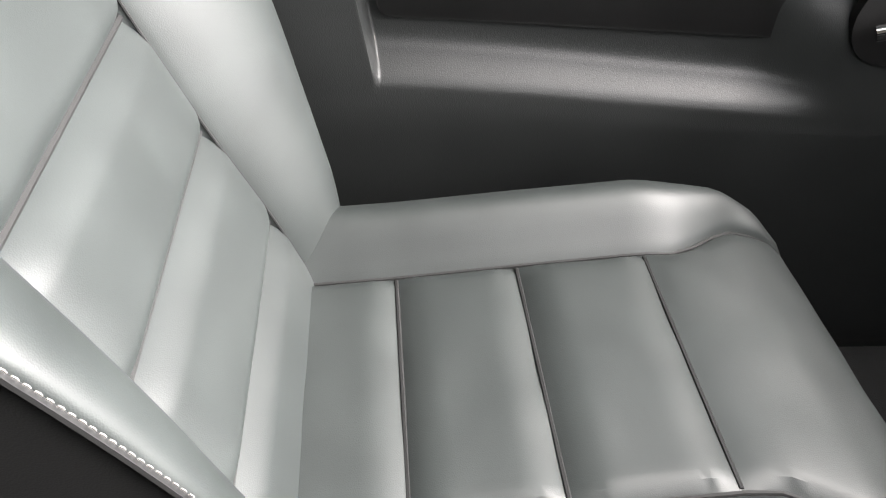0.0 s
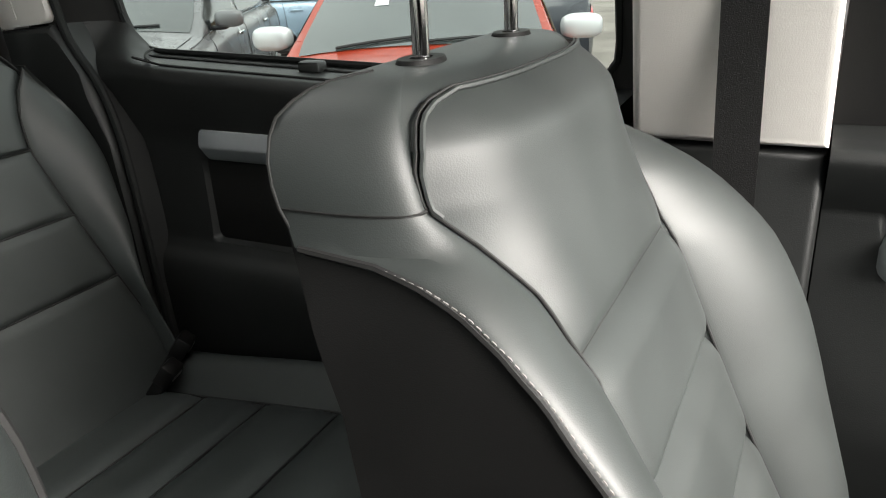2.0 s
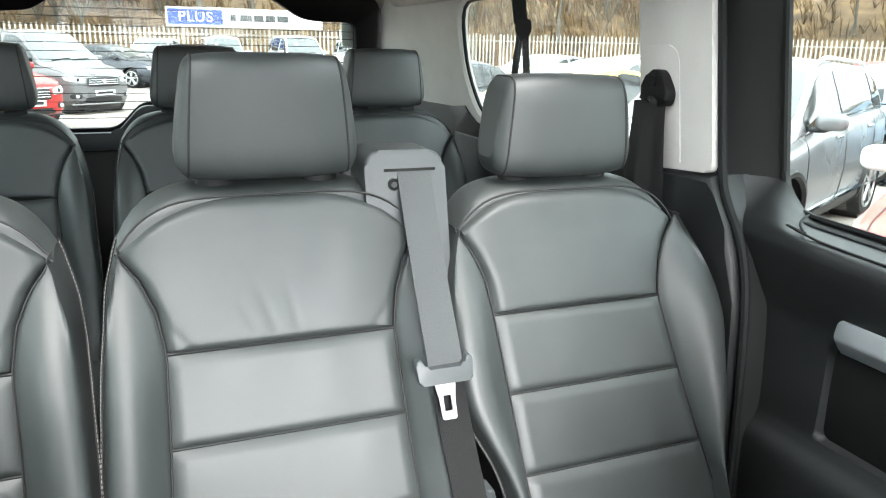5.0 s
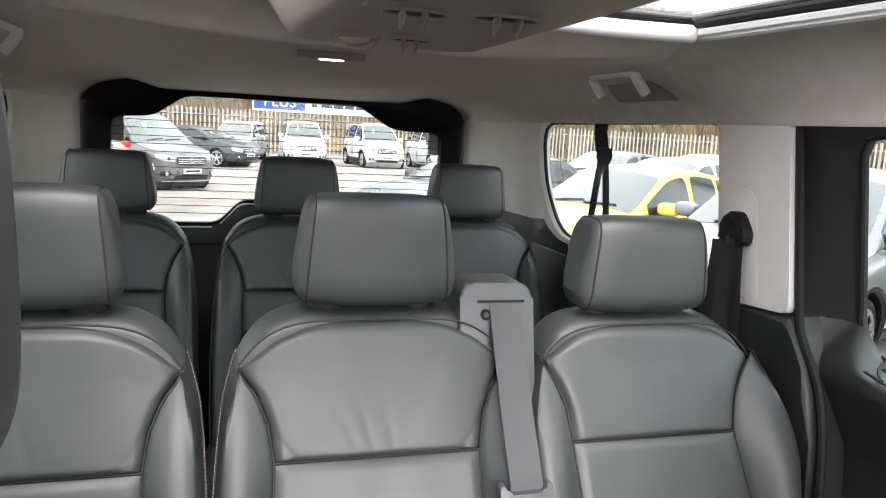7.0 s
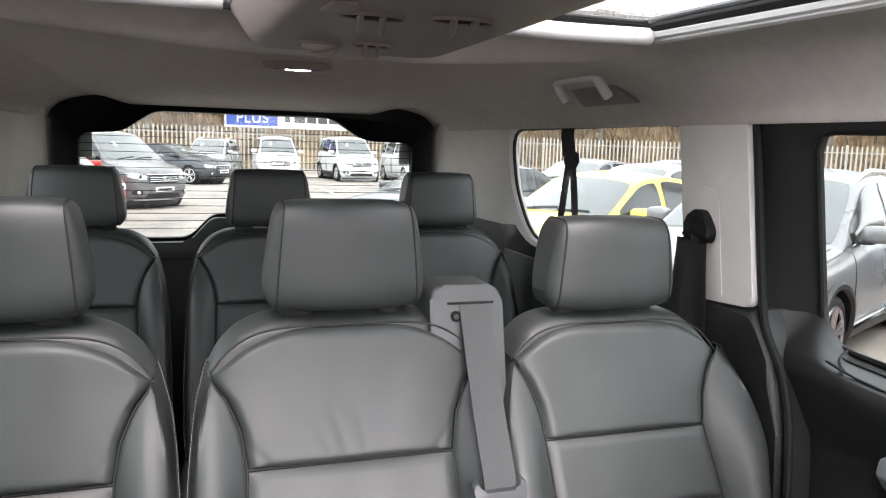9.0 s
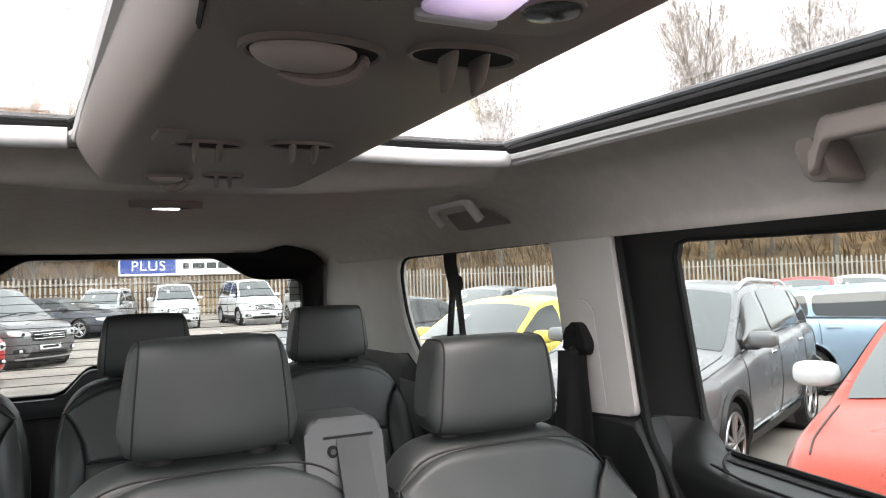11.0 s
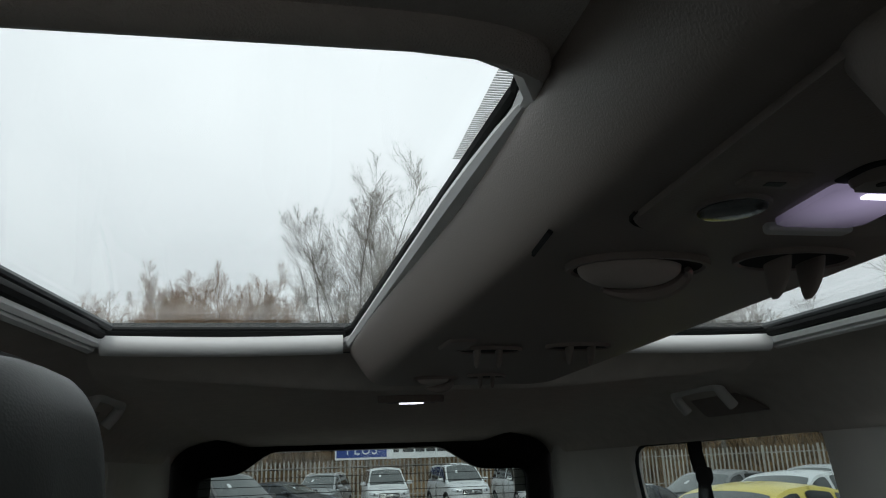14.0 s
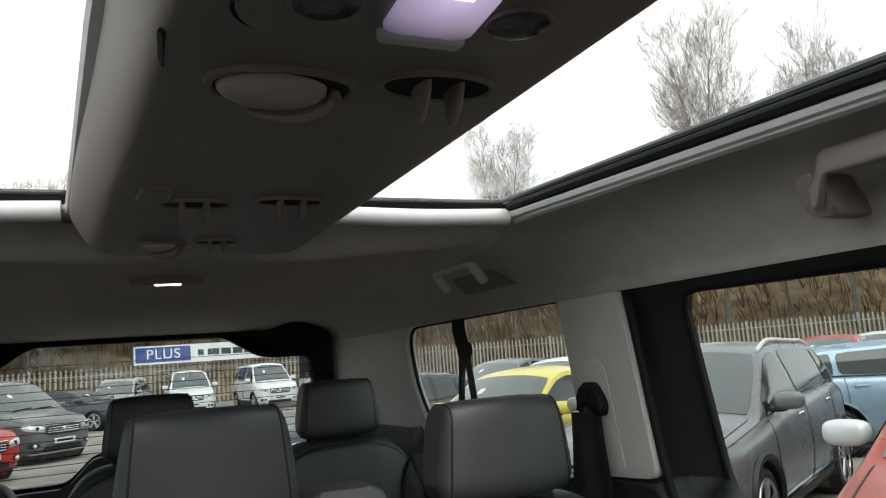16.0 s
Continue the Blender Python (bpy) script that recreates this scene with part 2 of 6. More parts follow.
def resample(pts, n, start):
    """n points evenly along a closed polygon, from the one that is nearest to the direction start, seen from the middle."""
    pts = [Vector(p) for p in pts]
    mid = sum(pts, Vector((0,) * len(pts[0]))) / len(pts)
    ang = [((math.atan2(p[1] - mid[1], p[0] - mid[0]) - start + math.pi) % (2 * math.pi)) - math.pi for p in pts]
    k = min(range(len(pts)), key=lambda i: abs(ang[i]))
    pts = pts[k:] + pts[:k]
    area = sum(a[0] * b[1] - a[1] * b[0] for a, b in zip(pts, pts[1:] + pts[:1]))
    if area < 0:
        pts = [pts[0]] + pts[:0:-1]
    loop = pts + [pts[0]]
    acc = [0.0]
    for a, b in zip(loop, loop[1:]):
        acc.append(acc[-1] + (b - a).length)
    out, j = [], 0
    for i in range(n):
        d = acc[-1] * i / n
        while acc[j + 1] < d:
            j += 1
        t = (d - acc[j]) / max(1e-9, acc[j + 1] - acc[j])
        out.append(loop[j].lerp(loop[j + 1], t))
    return out


def ray_match(outer, inner):
    """For each inner point, the outer polygon's point in the same direction from the inner middle."""
    mid = sum(inner, Vector((0, 0))) / len(inner)
    out = []
    for p in inner:
        d = (p - mid)
        best = None
        for a, b in zip(outer, outer[1:] + outer[:1]):
            e = b - a
            den = d.x * e.y - d.y * e.x
            if abs(den) < 1e-12:
                continue
            w = a - mid
            t = (w.x * e.y - w.y * e.x) / den
            s = (w.x * d.y - w.y * d.x) / den
            if t > 0 and -1e-6 <= s <= 1 + 1e-6 and (best is None or t > best):
                best = t
        out.append(mid + d * (best if best else 1.0))
    return out


def ring_panel(outer, inner, to3d, depth, lip=0.006, n=72):
    """A panel with a hole: outer and inner are 2D polygons, to3d puts (a, b, d) in space, d being the depth behind the face."""
    inner = resample(inner, n, -2.3)
    outer = [Vector(p) for p in outer]
    for c in outer:
        mid = sum(inner, Vector((0, 0))) / n
        k = min(range(n), key=lambda i: (c - mid).angle(inner[i] - mid))
        inner[k] = inner[k] + 0 * c
    out = ray_match(outer, inner)
    for c in outer:
        k = min(range(n), key=lambda i: (out[i] - c).length)
        out[k] = Vector(c)
    mid = sum(inner, Vector((0, 0))) / n
    inn2 = [p + (mid - p).normalized() * lip * 0 for p in inner]
    half = [a.lerp(b, 0.5) for a, b in zip(out, inner)]
    pre = [b + (a - b).normalized() * lip for a, b in zip(out, inner)]
    rings = [[to3d(p.x, p.y, depth) for p in out], [to3d(p.x, p.y, 0.0) for p in out], [to3d(p.x, p.y, 0.0) for p in half], [to3d(p.x, p.y, 0.0) for p in pre],
             [to3d(p.x, p.y, lip) for p in inn2], [to3d(p.x, p.y, depth) for p in inn2]]
    bm = loft(rings + [rings[0]], caps=False)
    bmesh.ops.remove_doubles(bm, verts=bm.verts, dist=1e-6)
    return bm


def slab(poly, to3d, depth, bevel=0.0):
    """A solid plate from a 2D polygon."""
    bm = bmesh.new()
    a = [bm.verts.new(to3d(p[0], p[1], 0.0)) for p in poly]
    b = [bm.verts.new(to3d(p[0], p[1], depth)) for p in poly]
    fa = bm.faces.new(a)
    bm.faces.new(b[::-1])
    n = len(a)
    for i in range(n):
        bm.faces.new((a[i], b[i], b[(i + 1) % n], a[(i + 1) % n]))
    if bevel:
        bmesh.ops.bevel(bm, geom=list(fa.edges), offset=bevel, segments=3, profile=0.5, affect="EDGES")
    return bm


def mix(a, b, t):
    return a + (b - a) * t


def ease(t):
    t = min(1.0, max(0.0, t))
    return t * t * (3 - 2 * t)


def interp(x, xs, ys):
    return float(np.interp(x, xs, ys))


def mirrored(ob, label=""):
    """The same piece of the setting on the other side of the vehicle."""
    me = ob.data.copy()
    me.transform(Matrix.Diagonal((-1, 1, 1, 1)))
    me.flip_normals()
    twin = new(ob.name, me)
    for key in ("label", "category", "group", "kind"):
        if key in ob.keys():
            twin[key] = ob[key]
    return twin


# ---- the vehicle's shell ----
def wall_x(z):
    """The inner face of the side: upright below the windows, leaning in above."""
    return interp(z, (-0.1, 0.55, 0.90, 1.31, 1.40), (0.80, 0.81, 0.80, 0.745, 0.70))


def side(y, z, d):
    return (wall_x(z) + d, y, z)


def setting(name, bm, mat, label, category, both=True, smooth=True):
    ob = tagged(part(name, bm, mat, None, "", smooth), label, category, kind="structure")
    if both:
        mirrored(ob)
    return ob


setting("floor", box(-0.95, 0.95, -1.35, 3.15, -0.06, 0.0), CARPET, "charcoal carpet on the vehicle's floor", "floor", both=False)

# unseen front end below the windscreen closes the cabin, deepened to block low light
setting("wall_front", box(-0.95, 0.95, -1.42, -1.06, -0.06, 0.90, 0.05), PLASTIC_BLACK, "plain dark bulkhead below the windscreen", "wall", both=False)
setting("pillar_front", slab([(-1.42, 0.86), (-1.32, 0.86), (-0.26, 1.40), (-0.38, 1.40)], side, 0.06), TRIM, "light grey windscreen pillar", "pillar")

# front door: panel, window opening
FD_HOLE = round_poly([(-1.10, 0.845), (-0.02, 0.845), (0.0, 1.25), (-0.62, 1.29)], [0.06, 0.22, 0.06, 0.06])
setting("door_front", ring_panel([(-1.35, 0.838), (0.03, 0.838), (0.03, 1.33), (-1.35, 1.33)], FD_HOLE, lambda a, b, d: (wall_x(b) + 0.022 + d, a, b), 0.05),
        PLASTIC_BLACK, "black window surround of the front door", "door frame")

# unseen panel, added to keep the driver's window from lighting the far door
setting("wall_driver_side", slab([(-1.35, 0.84), (0.02, 0.84), (0.02, 1.33), (-0.40, 1.33)], lambda a, b, d: (-wall_x(b) - 0.075 - d, a, b), 0.02), PLASTIC_BLACK, "plain dark wall closing the driver's side", "wall", both=False)

# pillar behind the front door
setting("pillar_middle", slab([(0.030, 0.822), (0.245, 0.822), (0.255, 1.36), (0.045, 1.36)], lambda a, b, d: (wall_x(b) - 0.045 + d, a, b), 0.10, 0.012), TRIM,
        "light grey cloth-grained pillar trim beside the front seat", "pillar")
setting("pillar_middle_base", slab([(0.03, -0.02), (0.27, -0.02), (0.27, 0.818), (0.03, 0.818)], lambda a, b, d: (wall_x(b) - 0.04 + d, a, b), 0.12, 0.012), PLASTIC,
        "dark plastic lower pillar trim", "pillar")

# sliding door: window surround, standing outside the pillar
def sd_x(z):
    return interp(z, (0.86, 0.96, 1.31), (0.862, 0.836, 0.747))


def cp_x(z):
    """The rear pillar's inner face."""
    return interp(z, (0.95, 1.30), (0.726, 0.690))


SD_HOLE = round_poly([(0.285, 0.872), (1.174, 0.908), (1.142, 1.276), (0.285, 1.264)], [0.05, 0.065, 0.035, 0.05])
setting("window_surround_sliding_door", ring_panel([(0.20, 0.852), (1.262, 0.880), (1.262, 1.318), (0.20, 1.318)], SD_HOLE, lambda a, b, d: (mix(sd_x(b), cp_x(b) + 0.029, ease((a - 1.185) / 0.07)) + d, a, b), 0.016, 0.006),
        PLASTIC_DARK, "dark grey plastic surround of the sliding door window", "window frame")
SG = resample(SD_HOLE, 96, 0.0)
setting("gasket_window_sliding_door", tube([(sd_x(p.y) + 0.002, p.x, p.y) for p in SG + [SG[0]]], 0.0055, 6, False), RUBBER, "black rubber gasket round the sliding door window", "gasket")
# C pillar: light upper trim, dark base
CP_X = 0.726
setting("pillar_rear_outer", slab([(1.275, 0.86), (1.412, 0.86), (1.455, 1.33), (1.275, 1.33)], lambda a, b, d: (wall_x(b) + 0.035 + d, a, b), 0.03), PLASTIC_BLACK, "plain outer side of the rear pillar", "pillar")
CP = [(1.212, 0.966), (1.405, 0.952), (1.420, 1.306), (1.228, 1.306)]
setting("pillar_rear_upper", slab(round_poly(CP, [0.02, 0.005, 0.005, 0.005], 4), lambda a, b, d: (cp_x(b) + d, a, b), 0.014, 0.006), TRIM,
        "light grey pillar trim behind the sliding door", "pillar")
CB = [(1.098, -0.02), (1.60, -0.02), (1.60, 0.925), (1.405, 0.949), (1.213, 0.962), (1.197, 0.93), (1.166, 0.885), (1.147, 0.845), (1.128, 0.765), (1.116, 0.60), (1.104, 0.30)]
setting("pillar_rear_base", slab(CB, lambda a, b, d: (CP_X - 0.004 + d, a, b), 0.14, 0.012), PLASTIC,
        "dark plastic lower trim of the rear pillar", "pillar")
GK = [(1.222, 1.30), (1.214, 1.15), (1.204, 0.97), (1.186, 0.92), (1.157, 0.88), (1.137, 0.84), (1.119, 0.765), (1.107, 0.60), (1.095, 0.30)]
setting("gasket_sliding_door", tube(curve_points([(cp_x(z) + 0.016, y, z) for y, z in GK], 5), 0.0075, 8), RUBBER, "black rubber seal behind the sliding door", "gasket")
# quarter window
QW_HOLE = round_poly([(1.42, 0.935), (2.285, 0.950), (2.375, 1.10), (2.375, 1.290), (1.48, 1.296)], [0.03, 0.10, 0.06, 0.09, 0.03])
setting("pillar_rear_return", grid(lambda u, v: (mix(cp_x(mix(0.95, 1.31, v)) + 0.004, wall_x(mix(0.95, 1.31, v)) + 0.012, u), mix(mix(1.404, 1.418, v), mix(1.424, 1.47, v), u), mix(0.95, 1.31, v)), 4, 8), TRIM, "light grey return of the pillar trim towards the quarter window", "pillar")
setting("window_surround_quarter", ring_panel([(1.385, 0.90), (2.46, 0.88), (2.52, 1.34), (1.43, 1.34)], QW_HOLE, lambda a, b, d: (wall_x(b) - 0.012 + d, a, b), 0.03, 0.008),
        TRIM, "light grey trim round the rear quarter window", "window frame")
setting("panel_quarter_lower", slab([(2.50, 0.974), (2.374, 0.984), (2.340, 0.962), (2.30, 0.944), (2.26, 0.934), (2.20, 0.930), (2.20, 0.86), (2.50, 0.86)], lambda a, b, d: (wall_x(b) - 0.016 + d, a, b), 0.016, 0.003), PLASTIC,
        "dark plastic corner below the quarter window", "panel")
QG = resample(QW_HOLE, 64, 0.0)
setting("gasket_quarter", tube([(wall_x(p.y) + 0.004, p.x, p.y) for p in QG + [QG[0]]], 0.006, 6, False), RUBBER, "black rubber gasket of the quarter window", "gasket")
setting("panel_rear_lower", slab([(1.60, -0.02), (2.60, -0.02), (2.60, 0.90), (1.60, 0.90)], lambda a, b, d: (wall_x(b) - 0.02 + d, a, b), 0.12, 0.01), PLASTIC,
        "dark plastic load side trim", "panel")


# D pillar, curving in to the tailgate
def d_pillar(u, v):
    z = mix(0.975, 1.345, v)
    p = curve_points([(wall_x(z) - 0.012, 2.46), (wall_x(z) - 0.03, 2.66), (wall_x(z) - 0.065, 2.86), (0.69, 2.99)], 8)
    q = p[min(len(p) - 1, round(u * (len(p) - 1)))]
    return (q.x, q.y, z)


setting("pillar_tail", grid(d_pillar, 24, 8), TRIM, "light grey trim of the rearmost pillar", "pillar")
setting("pillar_tail_base", grid(lambda u, v: (lambda p: (p[0], p[1], mix(-0.05, 0.975, v)))(d_pillar(u, 0)), 24, 4), PLASTIC, "dark plastic trim below the rearmost pillar", "pillar")

# tailgate: black surround with a scalloped top and the wiper motor's hump
TG = round_poly([(-0.45, 0.868), (-0.24, 0.868), (-0.155, 0.956), (0.155, 0.956), (0.24, 0.868), (0.45, 0.868), (0.60, 0.93), (0.60, 1.236), (0.46, 1.236), (0.40, 1.245), (0.27, 1.325),
                 (-0.35, 1.322), (-0.46, 1.245), (-0.60, 1.236), (-0.60, 0.93)], 0.035, 4)
setting("tailgate_surround", slab(round_poly([(-0.70, 0.79), (0.70, 0.79), (0.70, 1.395), (-0.70, 1.395)], [0.02, 0.02, 0.13, 0.13]), lambda a, b, d: (a, 3.0 + d, b), 0.05),
        PLASTIC_BLACK, "black plastic tailgate surround with a scalloped upper edge", "tailgate", both=False)
TG_OB = bpy.data.objects["tailgate_surround"]
hole = part("cutter", slab(TG, lambda a, b, d: (a, 2.9 + d, b), 0.3), PLASTIC_BLACK)
cut = TG_OB.modifiers.new("hole", "BOOLEAN")
cut.object, cut.solver = hole, "EXACT"
deps = bpy.context.evaluated_depsgraph_get()
cut_mesh = bpy.data.meshes.new_from_object(TG_OB.evaluated_get(deps))
TG_OB.modifiers.clear()
TG_OB.data = cut_mesh
bpy.data.objects.remove(hole)
setting("tailgate_lower", box(-0.72, 0.72, 3.004, 3.06, -0.05, 0.81, 0.01), PLASTIC, "dark plastic lower tailgate trim", "tailgate", both=False)
SILL = round_poly([(-0.62, 0.80), (0.62, 0.80), (0.62, 0.855), (0.24, 0.858), (0.16, 0.945), (-0.16, 0.945), (-0.24, 0.858), (-0.62, 0.855)], 0.02, 4)
setting("tailgate_hump", slab(SILL, lambda a, b, d: (a, 2.955 + d, b), 0.043, 0.008), PLASTIC_GREY, "grey wiper motor cover on the tailgate sill", "trim", both=False)


def roof_drop(y):
    """How far the headlining hangs lower behind the roof windows."""
    return 0.030 * ease((y - 1.29) / 0.10) + 0.022 * ease((y - 1.7) / 1.2)


def cant(u, v, y0=-0.36, y1=3.02):
    """The headlining's curve from the window tops up to the roof."""
    y = mix(y0, y1, u)
    drop = roof_drop(y)
    out = 0.075 * min(1.0, max(0.0, (1.235 - y) / 0.785))
    p = curve_points([(0.706, 1.296), (0.690, 1.287), (0.676 + 0.2 * out, 1.312), (0.640 + 0.5 * out, 1.352 - 0.2 * drop), (0.585 + 0.8 * out, 1.398 - 0.75 * drop), (0.52 + out, 1.422 - drop)], 4)
    q = p[min(len(p) - 1, round(v * (len(p) - 1)))]
    return (q.x, y, q.y)


CANT = grid(cant, 90, 20)
setting("headlining_side", CANT, LINING, "grey cloth headlining above the side windows", "ceiling")

RZ = 1.418
HOLE = round_poly([(0.165, 0.560), (0.215, 0.450), (0.570, 0.442), (0.490, 1.235), (0.165, 1.235)], [0.05, 0.06, 0.06, 0.03, 0.02])
ceil = ring_panel([(0.0, -0.2), (0.612, -0.2), (0.612, 0.40), (0.535, 1.30), (0.0, 1.30)], HOLE, lambda a, b, d: (a, b, RZ + d), 0.016, 0.012)
HOLE_L = round_poly([(-0.098, 0.454), (-0.155, 1.235), (-0.490, 1.235), (-0.570, 0.458)], [0.07, 0.02, 0.03, 0.09])
ceil = join(ceil, ring_panel([(0.0, -0.2), (0.0, 1.30), (-0.535, 1.30), (-0.612, 0.40), (-0.612, -0.2)], HOLE_L, lambda a, b, d: (a, b, RZ + d), 0.016, 0.012))


def rear_roof(u, v):
    x, y = mix(-0.53, 0.53, u), mix(1.295, 3.02, v)
    z = interp(y, (1.29, 1.305, 1.325, 1.342, 1.352, 1.38, 1.46, 1.75, 2.3, 2.75, 3.02), (1.418, 1.405, 1.378, 1.364, 1.363, 1.372, 1.386, 1.394, 1.387, 1.367, 1.338))
    edge = 1.418 - roof_drop(y)
    return (x, y, mix(z + 0.022 * ease((abs(x) - 0.10) / 0.4) * ease((1.5 - y) / 0.15), edge, ease((abs(x) - 0.42) / 0.11)))


join(ceil, grid(rear_roof, 40, 140))
join(ceil, grid(lambda u, v: (mix(-0.61, 0.61, u), mix(-0.31, -0.19, v), mix(1.41, 1.418, ease(v))), 8, 8))
tagged(part("ceiling", ceil, LINING), "grey cloth headlining with two long roof openings", "ceiling", kind="structure")
setting("roof_skin", box(-0.95, 0.95, 1.29, 3.2, 1.446, 1.46), PLASTIC_GREY, "roof panel above the headlining", "roof", both=False)
setting("roof_skin_front", box(-0.95, 0.95, -0.29, 0.40, 1.446, 1.46), PLASTIC_GREY, "roof panel above the headlining", "roof", both=False)
setting("roof_edge", box(0.625, 0.95, -0.29, 3.2, 1.43, 1.445), PLASTIC_GREY, "roof rail above the side windows", "roof")


def roof_window(sign):
    w = thing("roof_window", "fixed panoramic roof pane of tinted glass", "roof window", "roof windows", "structure")
    pane = part("pane", box(min(sign * 0.08, sign * 0.63), max(sign * 0.08, sign * 0.63), 0.405, 1.28, 1.440, 1.444), ROOF_GLASS, w, "tinted glass", False)
    pane.visible_shadow = False
    mid = sum((Vector(p) for p in (HOLE if sign > 0 else HOLE_L)), Vector((0, 0))) / len(HOLE)
    g = [mid + (p - mid) * 1.0 for p in resample(HOLE if sign > 0 else HOLE_L, 80, 0.0)]
    wall = [mid + (p - mid) * 0.992 for p in resample(HOLE if sign > 0 else HOLE_L, 80, 0.0)]
    part("gasket", loft([[(p.x, p.y, z) for p in wall] for z in (1.4215, 1.430, 1.4385)], False), RUBBER, w, "black rubber gasket")
    part("gasket_bead", tube([(mid.x + (p.x - mid.x) * 0.978, mid.y + (p.y - mid.y) * 0.978, 1.4375) for p in g + [g[0]]], 0.0035, 6, False), RUBBER, w)
    if sign > 0:
        roll, radii = [(0.565, 0.434, RZ), (0.45, 0.436, RZ), (0.34, 0.438, RZ), (0.27, 0.442, RZ), (0.232, 0.449, RZ), (0.207, 0.463, RZ), (0.190, 0.49, RZ)], 0.010
    else:
        roll, radii = [(-0.56, 0.452, RZ), (-0.44, 0.450, RZ), (-0.30, 0.448, RZ), (-0.20, 0.447, RZ), (-0.150, 0.450, RZ), (-0.122, 0.460, RZ), (-0.106, 0.482, RZ)], 0.010
    if sign < 0:
        frit = bmesh.new()
        for k in range(60):
            y = 0.470 + k * 0.0026
            x = mix(0.102, 0.156, (y - 0.46) / 0.775)
            join(frit, box(-x - 0.016 + 0.00012 * k, -x, y, y + 0.0008, 1.4386, 1.4392))
        part("frit", frit, LIP, w, "fine printed lines at the glass edge", False)["kind"] = "stuff"
    roll = curve_points(roll, 5)
    part("front_roll", tube(roll, [radii * min(1.0, 0.35 + (len(roll) - 1 - k) / 8) for k in range(len(roll))], 12), LINING, w, "cloth-covered rolled edge")
    if sign < 0:
        part("inner_lip", tube([(mix(-0.107, -0.155, k / 13), mix(0.485, 1.215, k / 13), RZ - 0.001) for k in range(14)], [0.002, 0.006, 0.008] + [0.009] * 11, 8), LIP, w, "pale edge trim")
    rim = resample(HOLE if sign > 0 else HOLE_L, 80, 0.0)
    part("rim", tube([(p.x, p.y, RZ + 0.002) for p in rim + [rim[0]]], 0.0085, 8, False), LIP, w, "rolled pale rim")
    lip = [(sign * 0.168, 1.222, RZ - 0.002), (sign * 0.33, 1.226, RZ - 0.004), (sign * 0.484, 1.222, RZ - 0.002)]
    part("rear_lip", tube(curve_points(lip, 8), 0.014, 10), LIP, w, "pale plastic blind bar")
    part("side_lip", tube([(sign * (mix(0.576, 0.500, (y - 0.45) / 0.785)), y, RZ - 0.002) for y in np.linspace(0.47, 1.225, 14)], 0.010, 8), LIP, w, "pale edge trim")
    part("side_gasket", tube([(sign * (mix(0.560, 0.484, (y - 0.45) / 0.785)), y, RZ + 0.012) for y in np.linspace(0.46, 1.215, 14)], 0.008, 8), RUBBER, w, "ribbed black gasket")
    part("side_gasket", tube([(sign * (mix(0.545, 0.469, (y - 0.45) / 0.785)), y, RZ + 0.020) for y in np.linspace(0.47, 1.205, 14)], 0.005, 8), PLASTIC_GREY, w, "grey gasket rib")
    return w


for s in (1, -1):
    roof_window(s)


def pane(name, poly, x_off, label, sign):
    w = tagged(part(name, slab(poly, lambda a, b, d: (sign * (wall_x(b) + x_off + d), a, b), 0.004), GLASS, None, "", False), label, "window", kind="structure")
    return w


for s in (1, -1):
    tagged(part("window_1", slab(round_poly([(0.24, 0.865), (1.25, 0.89), (1.22, 1.31), (0.24, 1.31)], 0.02), lambda a, b, d: (s * (sd_x(b) + 0.020 + d), a, b), 0.004), GLASS, None, "", False), "clear glass of the sliding door", "window", kind="structure")
    pane("window_2", round_poly([(1.42, 0.91), (2.44, 0.90), (2.46, 1.32), (1.47, 1.32)], 0.02), 0.025, "clear glass of the rear quarter window", s)
    pane("window_4", round_poly([(-1.2, 0.85), (0.0, 0.85), (0.0, 1.28), (-0.62, 1.31)], 0.02), 0.04, "clear glass of the front door", s)
w = tagged(part("window_3", box(-0.66, 0.66, 3.035, 3.039, 0.83, 1.335), GLASS, None, "", False), "heated rear window with fine wires", "window", kind="structure")
for k in range(14):
    z = 0.90 + k * 0.0275
    part("heating_wire", box(-0.60, 0.60, 3.0325, 3.0345, z - 0.0011, z + 0.0011), PLASTIC_BLACK, w, "", False)
setting("header_corner", box(0.56, 0.82, 3.055, 3.07, 1.15, 1.42), LINING, "grey lining behind the tailgate corner", "trim")
setting("header_top", box(-0.57, 0.57, 3.055, 3.07, 1.32, 1.42), LINING, "grey lining above the tailgate", "trim", both=False)


def shelf_z(y):
    """The sliding door's sill, falling slightly towards the front."""
    return 0.897 - 0.045 * (1.10 - y)


